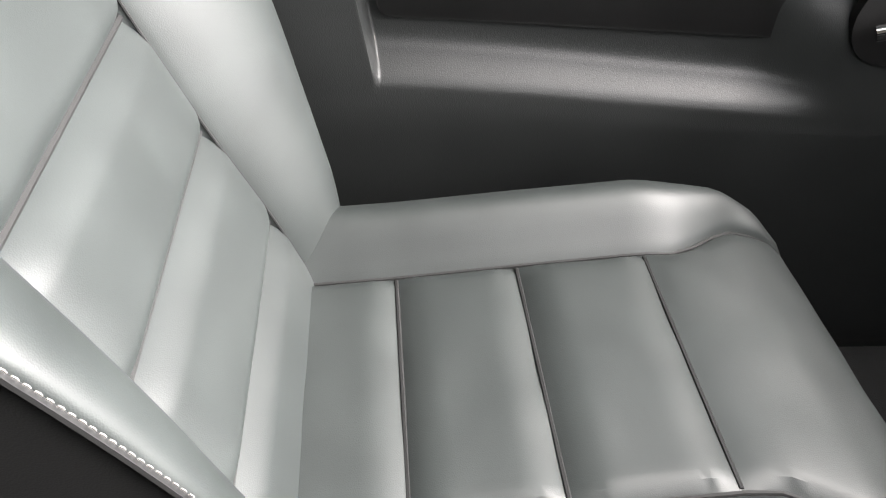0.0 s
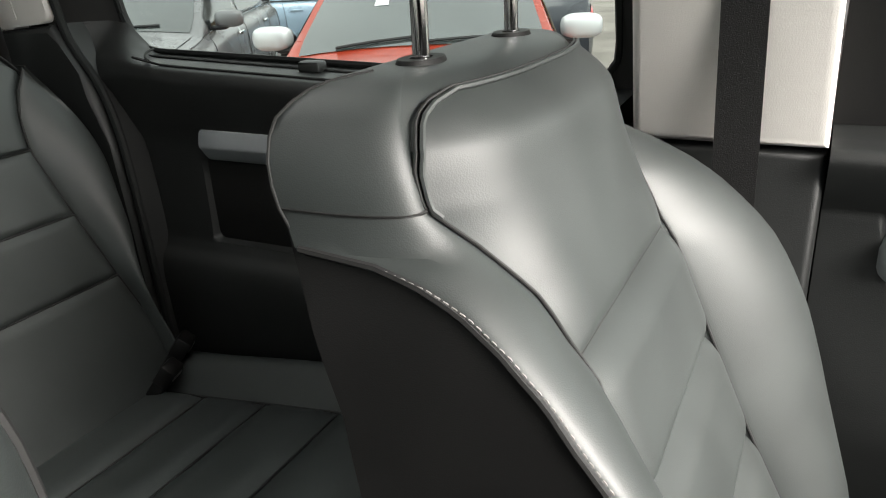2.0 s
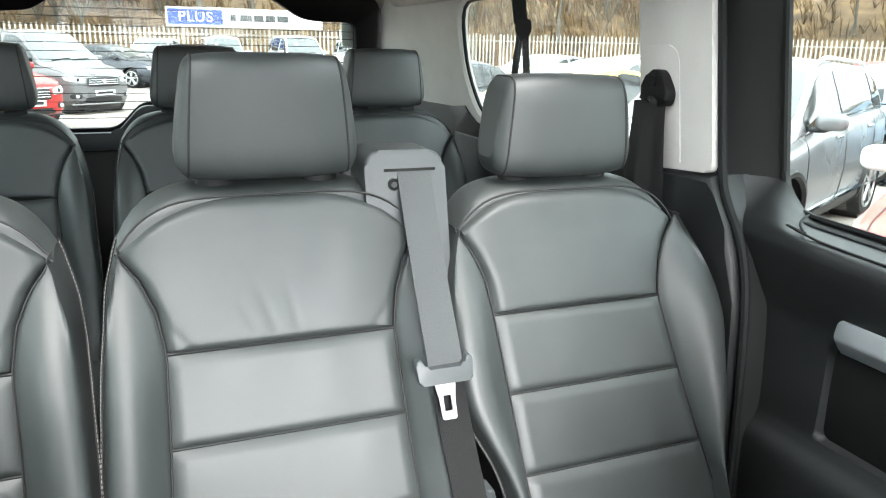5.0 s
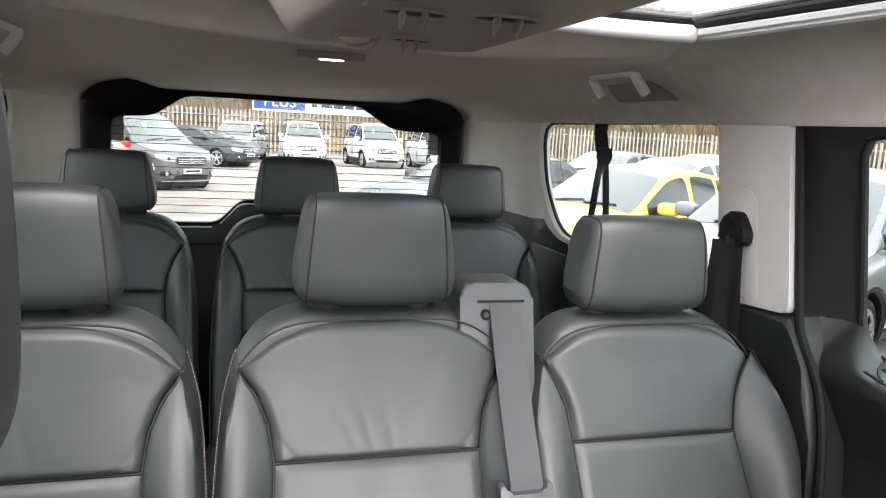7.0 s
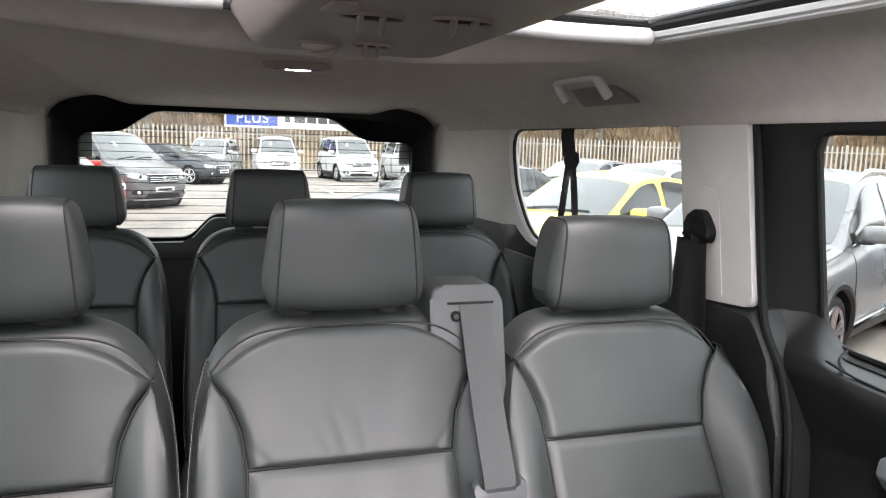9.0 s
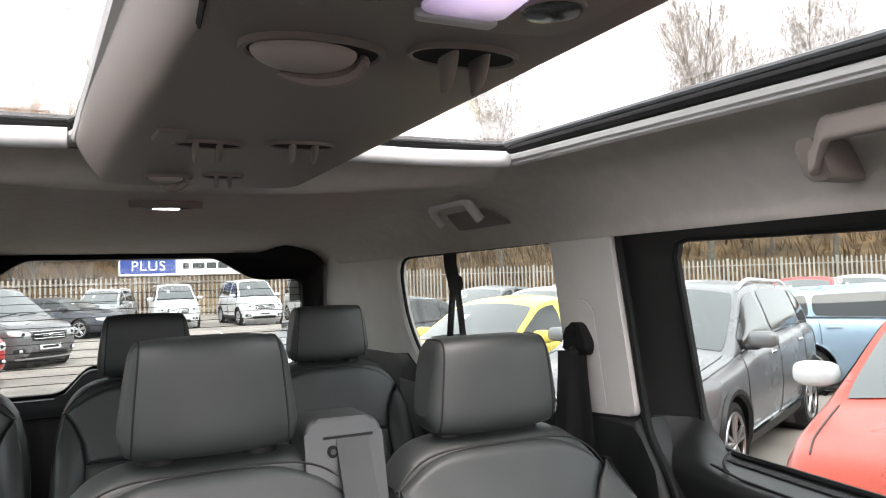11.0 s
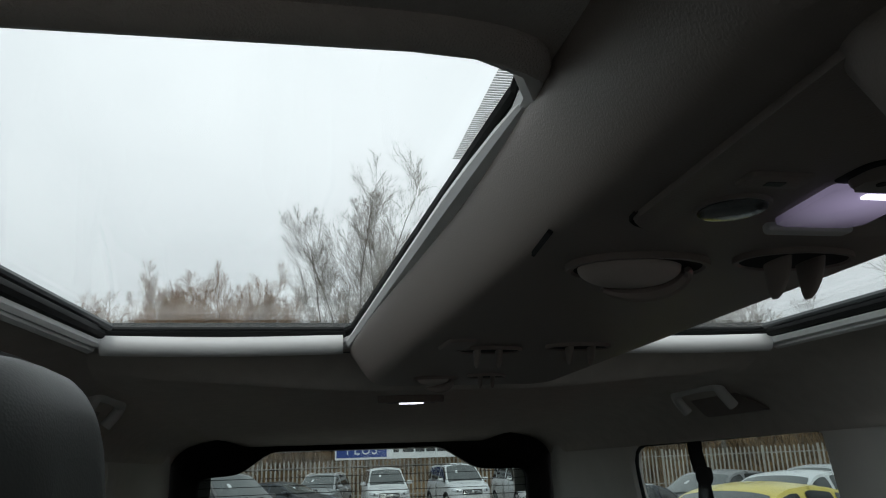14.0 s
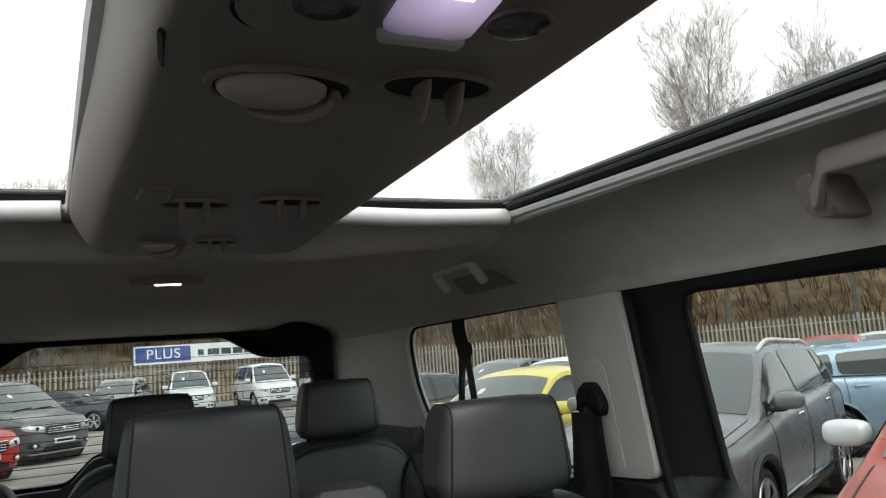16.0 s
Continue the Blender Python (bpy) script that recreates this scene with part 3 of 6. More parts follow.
def sliding_door(u, v):
    """The moulded sliding door panel from the floor over the rolled sill to the window."""
    y = mix(0.262, 1.26, u)
    low = [(0.800, 0.0), (0.786, 0.08), (0.774, 0.30), (0.768, 0.46), (0.772, 0.530), (0.792, 0.562), (0.799, 0.60), (0.799, 0.735)]
    sill = [(0.786, 0.785), (0.765, 0.832), (0.752, 0.862), (0.747, 0.880), (0.753, 0.893), (0.768, 0.897), (0.800, 0.8985), (0.835, 0.900), (0.858, 0.901)]
    sweep = [(0.786, 0.785), (0.770, 0.832), (0.760, 0.862), (0.760, 0.878), (0.769, 0.895), (0.784, 0.910), (0.802, 0.927), (0.820, 0.942), (0.8365, 0.957)]
    turn = [ease((y - mix(0.99, 1.115, max(0, i - 2) / 6)) / mix(0.20, 0.055, max(0, i - 2) / 6)) for i in range(9)]
    pts = low + [(mix(p[0], r[0], k), mix(p[1], r[1], k)) for p, r, k in zip(sill, sweep, turn)]
    p = curve_points([(x, z) for x, z in pts], 9)
    q = p[min(len(p) - 1, round(v * (len(p) - 1)))]
    fall = (shelf_z(y) - 0.897) * ease((q.y - 0.70) / 0.15)
    x = q.x + 0.016 * ease((0.998 - y) / 0.008) * ease((q.y - 0.576) / 0.008) * ease((0.738 - q.y) / 0.008)
    return (mix(x, 0.757, ease((y - 1.170) / 0.075)), y, q.y + fall)


setting("door_1", grid(sliding_door, 150, 144), PLASTIC, "dark grey moulded sliding door panel with a rolled sill", "door")
setting("door_1_insert", slab(round_poly([(0.25, 0.580), (0.994, 0.580), (0.996, 0.732), (0.25, 0.732)], [0.01, 0.016, 0.01, 0.01], 4), lambda a, b, d: (0.8085 + d, a, b), 0.012, 0.003), LEATHER_SIDE,
        "darker inset panel below the pull bar of the sliding door", "door panel")
setting("door_1_split", tube([(mix(sd_x(0.958), 0.755, ease((y - 1.175) / 0.07)) - 0.0012, y, 0.958) for y in np.linspace(1.168, 1.26, 14)], 0.0022, 6), DARK_HOLE, "fine joint between door panel and window surround", "trim")
def front_door(u, v):
    """The moulded front door panel: a rolled sill, a long pocket with a slanting end, and a bulged foot."""
    yb = mix(-1.35, -0.10, u / 0.55) if u < 0.55 else mix(-0.10, 0.028, (u - 0.55) / 0.45)
    low = [(0.800, 0.0), (0.786, 0.08), (0.776, 0.30), (0.769, 0.44), (0.770, 0.495), (0.776, 0.516), (0.800, 0.540), (0.812, 0.572), (0.812, 0.69), (0.802, 0.722), (0.785, 0.748), (0.765, 0.778), (0.752, 0.802), (0.750, 0.814), (0.757, 0.823), (0.772, 0.827), (0.790, 0.830), (0.812, 0.835), (0.836, 0.840)]
    p = curve_points(low, 9)
    q = p[min(len(p) - 1, round(v * (len(p) - 1)))]
    y = yb - 0.24 * min(0.18, max(-0.05, 0.698 - q.y)) * ease((yb + 0.40) / 0.3) * ease((0.028 - yb) / 0.04)
    shut = max(ease((yb + 0.050) / 0.010), ease((-0.54 - y - 0.25 * (0.60 - q.y)) / 0.12) * ease((0.66 - q.y) / 0.06))
    x = mix(q.x, min(q.x, mix(0.770, 0.786, (q.y - 0.5) / 0.25)), shut * ease((q.y - 0.49) / 0.02) * ease((0.765 - q.y) / 0.03))
    return (x, y, q.y - 0.022 * ease((-0.10 - y) / 0.6) * ease((q.y - 0.45) / 0.05) * ease((0.62 - q.y) / 0.05))


setting("door_2", grid(front_door, 170, 162), PLASTIC, "dark grey moulded front door panel with a long pocket", "door")
setting("door_2_insert", slab(round_poly([(-0.62, 0.574), (-0.090, 0.577), (-0.056, 0.685), (-0.62, 0.685)], [0.03, 0.008, 0.01, 0.01], 4), lambda a, b, d: (0.8085 + d, a, b), 0.012, 0.003), LEATHER_SIDE,
        "darker inset panel in the front door pocket", "door panel")
setting("door_2_slot", box(0.770, 0.788, -0.56, -0.292, 0.822, 0.8315, 0.002), DARK_HOLE, "dark lock slot in the front door sill", "trim")
setting("door_2_slot_rim", tube([(p.x, p.y, 0.8295 + (p.x - 0.78) * 0.18) for p in [Vector(q) for q in round_poly([(0.764, -0.57), (0.794, -0.57), (0.794, -0.283), (0.764, -0.283)], 0.012, 4)] + [Vector((0.776, -0.57))]], 0.003, 6, False), PLASTIC, "raised rim of the sill slot", "trim")
setting("wall_outer", box(0.875, 0.90, 0.0, 3.1, -0.1, 0.88), PLASTIC_BLACK, "outer skin of the vehicle's side", "wall")
setting("wall_outer_door", box(0.875, 0.90, -1.35, -0.005, -0.1, 0.85), PLASTIC_BLACK, "outer skin of the front door", "wall")


# ---- seats ----
def back_y(z):
    """The front face of a backrest, at the height z."""
    return interp(z, (0.30, 0.45, 0.56, 0.67, 0.78, 0.90, 1.00), (-0.035, 0.025, 0.078, 0.125, 0.170, 0.209, 0.236))


def pillow(s, t, e=0.10):
    """1 inside a pad and 0 along its edges."""
    f = lambda a: min(1.0, max(0.0, min(a, 1 - a) / e))
    g = lambda a: math.sin(a * math.pi / 2) ** 0.8
    return g(f(s)) * g(f(t))


def pad(corners, depth, puff, nu=22, nv=16, es=0.1, et=0.16, wave=0.0, seed=0.0, crease=(), flush=0.0):
    """An upholstered pad. corners(s, t) gives x and z, depth(x, z) the face."""
    def fn(s, t):
        x, z = corners(s, t)
        p = min(pillow(s, 0.5, es), pillow(0.5, t, et)) if not flush else pillow(0.5, t, et) * mix(1, pillow(s, 0.5, es), flush)
        w = wave * p * noise.noise(Vector((x * 16 + seed, z * 9, seed * 3)))
        if crease:
            for cx, cz, tilt, size in crease:
                d = (x - cx) + tilt * (z - cz)
                w += 0.0014 * size * p * math.exp(-(d / 0.007) ** 2) * math.exp(-((z - cz) / 0.032) ** 2)
        return (x, depth(x, z) + 0.0025 - (puff + 0.0025) * p - w, z)
    bm = grid(fn, nu, nv)
    return bm


def seam_half(z, pw):
    return interp(z, (0.36, 0.56, 0.67, 0.78, 0.83, 0.87, 0.895, 0.91), (pw + 0.022, pw + 0.010, pw + 0.004, pw, pw + 0.008, pw + 0.025, pw + 0.045, pw + 0.052))


def out_half(z, hw, front=False):
    if front is True:
        return interp(z, (0.30, 0.45, 0.55, 0.65, 0.75, 0.84, 0.90, 0.94, 0.96, 0.985), (hw - 0.035, hw - 0.004, hw + 0.026, hw + 0.036, hw + 0.014, hw - 0.016, hw - 0.029, hw - 0.040, hw - 0.055, hw - 0.10))
    if front == "cut away":
        return smooth_interp(z, (0.30, 0.45, 0.52, 0.56, 0.60, 0.64, 0.68, 0.75, 0.84, 0.90, 0.94, 0.965, 0.985), (hw - 0.085, hw - 0.075, hw - 0.071, hw - 0.066, hw - 0.048, hw - 0.026, hw - 0.010, hw - 0.006, hw - 0.018, hw - 0.034, hw - 0.054, hw - 0.085, hw - 0.115), 0.02)
    if front == "waisted":
        return smooth_interp(z, (0.30, 0.45, 0.52, 0.57, 0.64, 0.75, 0.80, 0.85, 0.90, 0.94, 0.965, 0.985), (hw - 0.050, hw - 0.038, hw - 0.036, hw - 0.022, hw + 0.006, hw + 0.026, hw + 0.020, hw - 0.002, hw - 0.034, hw - 0.054, hw - 0.085, hw - 0.115), 0.02)
    return interp(z, (0.30, 0.45, 0.60, 0.75, 0.84, 0.90, 0.94, 0.965, 0.985), (hw - 0.015, hw, hw, hw - 0.008, hw - 0.018, hw - 0.034, hw - 0.054, hw - 0.085, hw - 0.115))


def retreat(x, z):
    """How far the shoulder of a front backrest rolls back."""
    return 0.048 * min(1.0, abs(x) / 0.19) ** 3 * ease((z - 0.79) / 0.10)


def front_inner(z, pw):
    """Half the width of a front seat's upper pad."""
    return interp(z, (0.36, 0.56, 0.67, 0.78, 0.83, 0.87, 0.893, 0.915, 0.932, 0.945, 0.953, 0.958),
                  (pw + 0.022, pw + 0.010, pw + 0.004, pw, pw + 0.010, pw + 0.030, pw + 0.046, pw + 0.045, pw + 0.039, pw + 0.028, pw + 0.012, pw - 0.008))


def smooth_interp(z, zs, vs, span=0.03):
    return sum(interp(z + d * span, zs, vs) for d in (-1, -0.5, 0, 0.5, 1)) / 5


def bolster_half(z, sg, hw):
    """Half the width of a front backrest at its bolster's outer edge."""
    zs = (0.30, 0.45, 0.55, 0.65, 0.75, 0.84, 0.868)
    if sg < 0:
        return hw + smooth_interp(z, zs, (-0.035, -0.010, -0.005, -0.008, -0.004, -0.014, -0.026))
    return hw + smooth_interp(z, zs, (-0.015, 0.022, 0.064, 0.090, 0.074, 0.026, -0.026))


def rear_y(z, thick):
    """The rear edge of a front backrest's side, steeper than its face."""
    return max(back_y(z) + thick - 0.010, 0.304 - 0.10 * (0.75 - z))


def bolster_line(z, sg, hw, pw, thick, n=24):
    """A front bolster's outline seen from above at the height z, from the pad's edge to the outer piping: x and y behind the backrest's face."""
    z = min(max(z, 0.33), 0.893)
    a, b = front_inner(z, pw), bolster_half(z, sg, hw)
    y0 = retreat(a, z) + mix(0.004, -0.006, ease((0.80 - z) / 0.03))
    out = smooth_interp(z, (0.33, 0.45, 0.58, 0.66, 0.72, 0.78, 0.84, 0.893), (0.04, 0.066, 0.080, 0.074, 0.062, 0.040, 0.002, -0.056) if sg < 0 else (0.045, 0.080, 0.106, 0.116, 0.110, 0.086, 0.028, -0.056), 0.02)
    end = interp(z, (0.33, 0.58, 0.72, 0.80, 0.825, 0.844, 0.856, 0.864, 0.868, 0.9), (-0.030, -0.068, -0.044, -0.008, 0.012, 0.034, 0.058, 0.086, thick - 0.014, thick - 0.012))
    if sg > 0:
        end = max(end, -0.035)
    c = [(a, y0), (mix(a, b, 0.30), y0 - 0.80 * (out + y0)), (b + 0.002, -1.12 * out), (b + 0.001, end)]
    pts = []
    for k in range(n + 1):
        t = k / n
        w = ((1 - t) ** 3, 3 * t * (1 - t) ** 2, 3 * t * t * (1 - t), t ** 3)
        pts.append(Vector((sum(f * p[0] for f, p in zip(w, c)), sum(f * p[1] for f, p in zip(w, c)))))
    return pts


def pipe_line(name, pts, r, mat, parent, label=""):
    return part(name, tube(pts, r, 6), mat, parent, label)


def stitches(name, pts, parent, mat, gap=0.0062, size=0.0006, length=0.0040):
    """A row of thread stitches along a line."""
    pts = [Vector(p) for p in pts]
    bm, acc, nxt = bmesh.new(), 0.0, 0.0
    for a, b in zip(pts, pts[1:]):
        d = b - a
        while nxt < acc + d.length:
            p = a + d * ((nxt - acc) / d.length)
            q = p + d.normalized() * length
            up = d.normalized().orthogonal().normalized() * size
            sd = d.normalized().cross(up).normalized() * size
            ring = lambda c: [bm.verts.new(c + o) for o in (up, sd, -up, -sd)]
            r0, r1, r2 = ring(p), ring((p + q) / 2 + Vector((0, -0.0006, 0))), ring(q)
            for u, v in ((r0, r1), (r1, r2)):
                for i in range(4):
                    bm.faces.new((u[i], u[(i + 1) % 4], v[(i + 1) % 4], v[i]))
            nxt += gap
        acc += d.length
    ob = part(name, bm, mat, parent, "", False)
    ob["kind"] = "stuff"
    return ob


def headrest(parent, z0, z1, yc, half, thick, lift, posts=0.0705, mat=None, post_dy=0.0):
    """A padded head restraint: middle pad, two side cheeks, posts."""
    mat = mat or LEATHER
    mid, hh = (z0 + z1) / 2, (z1 - z0) / 2
    tilt = 0.16 if post_dy else 0.02

    def shell(x, a):
        ca, sa = math.cos(a), math.sin(a)
        k = 0.46
        yy = thick / 2 * math.copysign(abs(ca) ** k, ca)
        zz = hh * math.copysign(abs(sa) ** k, sa)
        f = abs(x) / half
        shrink = (1 - 0.10 * f ** 4) * (1.0 if f < 0.86 else math.sqrt(max(0.0, 1 - ((f - 0.86) / 0.14) ** 2)) * 0.34 + 0.66)
        narrow = 1.02 - (0.07 if post_dy else 0.12) * ((zz / hh + 1) / 2) ** 1.4
        return (x * narrow, yc + yy * shrink + tilt * zz + 0.012 * (x / half) ** 2, mid + zz * shrink)

    xs = half * (0.80 if post_dy else 0.87)
    def strip(xa, xb, n):
        return grid(lambda u, v: shell(mix(xa, xb, v), 2 * math.pi * u), 40, n, wrap=True)
    head = part("headrest", strip(-xs, xs, 16), mat, parent)
    for s in (1, -1):
        bm = strip(s * (xs + 0.0015), s * half, 12)
        part("cheek", bm, mat, head)
        line = [shell(s * xs, 2 * math.pi * k / 40) for k in range(41)]
        line = [(p[0], yc + (p[1] - yc) * 1.004, mid + (p[2] - mid) * 1.004) for p in line]
        pipe_line("piping", line, 0.0016, SEAM, head)
        end = [shell(s * half, 2 * math.pi * k / 40) for k in range(40)]
        b2 = bmesh.new()
        b2.faces.new([b2.verts.new(p) for p in end])
        part("end_cap", b2, mat, head)
        px = s * posts
        yb = yc - tilt * hh + post_dy
        part("post", tube([(px, yb + 0.012, z0 - lift - 0.03), (px, yb + 0.012, z0 + 0.03)], 0.0065, 12), CHROME, head, "chrome post")
        col = [[(px + 0.026 * f * math.cos(w), yb + 0.012 + 0.017 * f * math.sin(w), z0 - lift + dz) for w in np.linspace(0, 2 * math.pi, 21)[:-1]] for f, dz in ((1.0, -0.012), (1.0, 0.004), (0.9, 0.008), (0.45, 0.008), (0.4, 0.004))]
        part("post_collar", loft(col), PLASTIC_BLACK, head, "black collar")
    return head


def seat(name, label, lean=0.0, hw=0.230, pw=0.147, lift=0.0, group="", front=False, ZT=0.967, head=(0.985, 1.150), crease=(), waist=False):
    s = thing(name, label, "seat", group)
    # backrest core: the outline swept from front to back
    top = lambda x: ZT - 0.070 * (abs(x) / (hw - 0.030)) ** 5
    side_z = np.linspace(0.27, 0.885 if front else top(hw - 0.030), 26)
    right = [(out_half(z, hw, front) - (0.004 if not waist else 0.080 * ease((0.70 - z) / 0.12) + 0.004), z) for z in side_z] + [(x, top(x)) for x in np.linspace(hw - 0.031, 0.0, 18)]
    outline = right + [(-x, z) for x, z in right[-2::-1]]
    thick = 0.155 if front else 0.115
    rings = []
    low = ((0.012, 0.010, -0.006), (0.016, 0.001, 0.0), (0.03, -0.001, 0.008), (0.055, -0.002, 0.014), (0.075, -0.002, 0.014), (thick - 0.03, 0.0, 0.012), (thick - 0.012, 0.010, 0.004), (thick, 0.03, -0.012))
    for d, inset, rise in low:
        if front:
            rings.append([(math.copysign(min(abs(x), max(0.0, bolster_half(z, math.copysign(1, x), hw) - inset - 0.010 - 0.025 * ease((z - 0.72) / 0.10))), x),
                           mix(back_y(min(z, 0.885)), rear_y(min(z, 0.885), thick) + 0.008, max(d, 0.06 * ease((z - 0.80) / 0.08)) / thick), min(z, 0.885)) for x, z in outline])
        else:
            rings.append([(x - math.copysign(min(abs(x), inset), x), back_y(z) + d, z + rise * ease((z - 0.86) / 0.08)) for x, z in outline])
    core = part("backrest", loft(rings), LEATHER, s)
    if front:
        # rolled cap over the shoulders and the top
        secs = [(0.893, 0.0), (0.908, 0.0005), (0.924, 0.003), (0.938, 0.008), (0.949, 0.015), (0.957, 0.024), (0.963, 0.034), (0.967, 0.046), (0.969, 0.060), (0.970, 0.074)]
        cap = []
        for z, inset in secs:
            line = bolster_line(0.893, 1, hw, pw, thick, 14) + curve_points([(0.206, thick - 0.008), (0.196, thick - 0.002), (0.16, thick), (0.08, thick + 0.003), (0.0, thick + 0.004)], 4)
            a = line[0][0]
            inner = [(x, retreat(x, z) + 0.005) for x in np.linspace(0, a, 9)[:-1]]
            half = inner + [(p[0], p[1]) for p in line]
            yc, kx, ky = 0.085, 1 - inset / 0.206, 1 - inset / 0.090
            ring = [(x * kx, back_y(min(z, 0.95)) + yc + (y - yc) * ky, z) for x, y in half]
            cap.append(ring + [(-x, y, zz) for x, y, zz in ring[-2:0:-1]])
        part("cap", loft(cap), LEATHER, core)
        for sg in (1, -1):
            n = 8 + 14
            pipe_line("seam", [(sg * 0.2095, back_y(0.865) + thick - 0.014, 0.868)] + [(sg * (r[n][0] + 0.0006), r[n][1], r[n][2]) for r in cap], 0.0012, SEAM, core)
    face = lambda x, z: back_y(z)
    shift = lambda z: lean * max(0.0, 0.78 - z)
    # middle pads between the cross seams
    rows = ((0.345, 0.56), (0.56, 0.67), (0.67, 0.78)) if waist else ((0.345, 0.45), (0.45, 0.56), (0.56, 0.67), (0.67, 0.78))
    for k, (za, zb) in enumerate(rows):
        f = lambda u, v, za=za, zb=zb: ((lambda z: (shift(z) + mix(-1, 1, u) * seam_half(z, pw), z))(mix(za, zb, v)))
        part("back_pad", pad(f, face, 0.017 if front else 0.0055, 30, 36, 0.12 if front else 0.03, 0.24 if front else 0.13 * 0.11 / (zb - za), 0.0008 if front else 0.0016, k + 1.0, flush=0.35 if front else 0.0), LEATHER, core)
        if k:
            pipe_line("seam", [(x + shift(za), back_y(za) + (-0.0002 if front else 0.0015), za) for x in np.linspace(-seam_half(za, pw), seam_half(za, pw), 9)], 0.0034 if front else 0.0016, SEAM, core)
    # upper pad reaching to the shoulders
    def upper(u, v):
        x0 = mix(-1, 1, u)
        if front:
            z = mix(0.78, 0.958, v)
            return (x0 * front_inner(z, pw), z)
        z = mix(0.78, top(x0 * (hw - 0.034)) - 0.001, v)
        return (x0 * min(seam_half(z, pw), out_half(z, hw, front) - 0.002), z)
    shoulder = (lambda x, z: back_y(z) + retreat(x, z) + 0.016 * ease((z - 0.925) / 0.035)) if front else (lambda x, z: back_y(z) + 0.02 * (abs(x) / hw) ** 4)
    part("upper_pad", pad(upper, shoulder, 0.009 if front else 0.010, 90 if crease else 40, 40, 0.16 if front else 0.05, 0.14 if front else 0.07, 0.0018 if front else 0.0016, 5.0, crease), LEATHER, core)
    pipe_line("seam", [(x, back_y(0.78) + (0.004 if front else 0.0015), 0.78) for x in np.linspace(-pw, pw, 9)], 0.0034 if front else 0.0022, SEAM, core)
    if front:
        edge = [upper(0, v) for v in np.linspace(0.60, 1, 14)] + [upper(u, 1) for u in np.linspace(0, 1, 33)] + [upper(1, v) for v in np.linspace(1, 0.60, 14)]
        edge = [(x, shoulder(x, z) + 0.001, z + 0.002) for x, z in edge]
        pipe_line("piping", edge, 0.0020, LEATHER, core, "rolled leather piping")
        pipe_line("seam", [(x * 1.010, y + 0.004, z + 0.0015) for x, y, z in edge], 0.0011, SEAM, core)
    else:
        edge = [(x, shoulder(x, top(x)) - 0.001, top(x) + 0.002) for x in np.linspace(-(hw - 0.036), hw - 0.036, 33)]
        pipe_line("piping", edge, 0.0017, SEAM, core)
    # side bolsters and side panels
    for sg in (1, -1):
        def prof(t):
            if front:
                z = interp(t, (0, 0.55, 0.93, 1), (0.33, 0.80, 0.869, 0.893))
                y = back_y(z)
                return z, [Vector((p.x, y + p.y)) for p in bolster_line(z, sg, hw, pw, thick)]
            z = mix(0.33, 0.905, t)
            a, b = seam_half(z, pw) + sg * shift(z), out_half(z, hw, ("waisted" if sg > 0 else "cut away") if waist else front)
            k = ease((0.905 - z) / 0.16) * mix(0.6, 1.0, ease((z - 0.33) / 0.1))
            y = back_y(z)
            return z, curve_points([(a, y + 0.004), (mix(a, b, 0.14), y - 0.012 * k), (mix(a, b, 0.5), y - 0.036 * k), (mix(a, b, 0.88), y - 0.034 * k), (b, y - 0.004), (b + 0.003, y + interp(z, (0.50, 0.58, 0.65, 0.72, 0.76, 0.785, 0.81, 0.905), (0.010, 0.014, 0.022, 0.042, 0.066, 0.092, thick - 0.02, thick - 0.015)))], 5)
        def bol(u, v):
            z, p = prof(v)
            if front:
                p = [Vector((p[0].x - 0.003, p[0].y + 0.018))] + p
            q = p[min(len(p) - 1, round(u * (len(p) - 1)))]
            return (sg * q.x, q.y, z)
        part("bolster", grid(bol, 25, 40), LEATHER, core)
        seam_pts = [(lambda zp: (sg * zp[1][0].x, zp[1][0].y - 0.003, zp[0]))(prof(t)) for t in np.linspace(0, 1, 40)]
        pipe_line("seam", seam_pts, 0.0014, SEAM, core)
        out_pts = [(lambda zp: (sg * (zp[1][-1].x + 0.001), zp[1][-1].y - 0.004, zp[0]))(prof(t)) for t in np.linspace(0, 0.925 if front else 1, 40)]
        pipe_line("piping", out_pts, 0.0026, SEAM, core)
        stitches("stitching", [(p[0] + sg * 0.0012, p[1] - 0.006, p[2]) for p in out_pts], core, STITCH)
        pipe_line("seam", [(sg * (q.x + 0.0005), q.y, prof(1.0)[0] + 0.0005) for q in prof(1.0)[1]], 0.0014, SEAM, core)
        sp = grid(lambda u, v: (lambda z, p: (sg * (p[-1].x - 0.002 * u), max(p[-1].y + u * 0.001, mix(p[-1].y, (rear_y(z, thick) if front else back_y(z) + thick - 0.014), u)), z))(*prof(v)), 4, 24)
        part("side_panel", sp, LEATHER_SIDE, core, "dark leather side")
    # cushion
    far = (lambda y: y + min(0.0, y + 0.38) * 0.18) if front else (lambda y: y)

    def cush_z(y):
        return interp(y, (-0.575, -0.55, -0.52, -0.47, -0.38, -0.24, -0.11, 0.03), (0.335, 0.378, 0.404, 0.422, 0.425, 0.405, 0.385, 0.368))
    cr = []
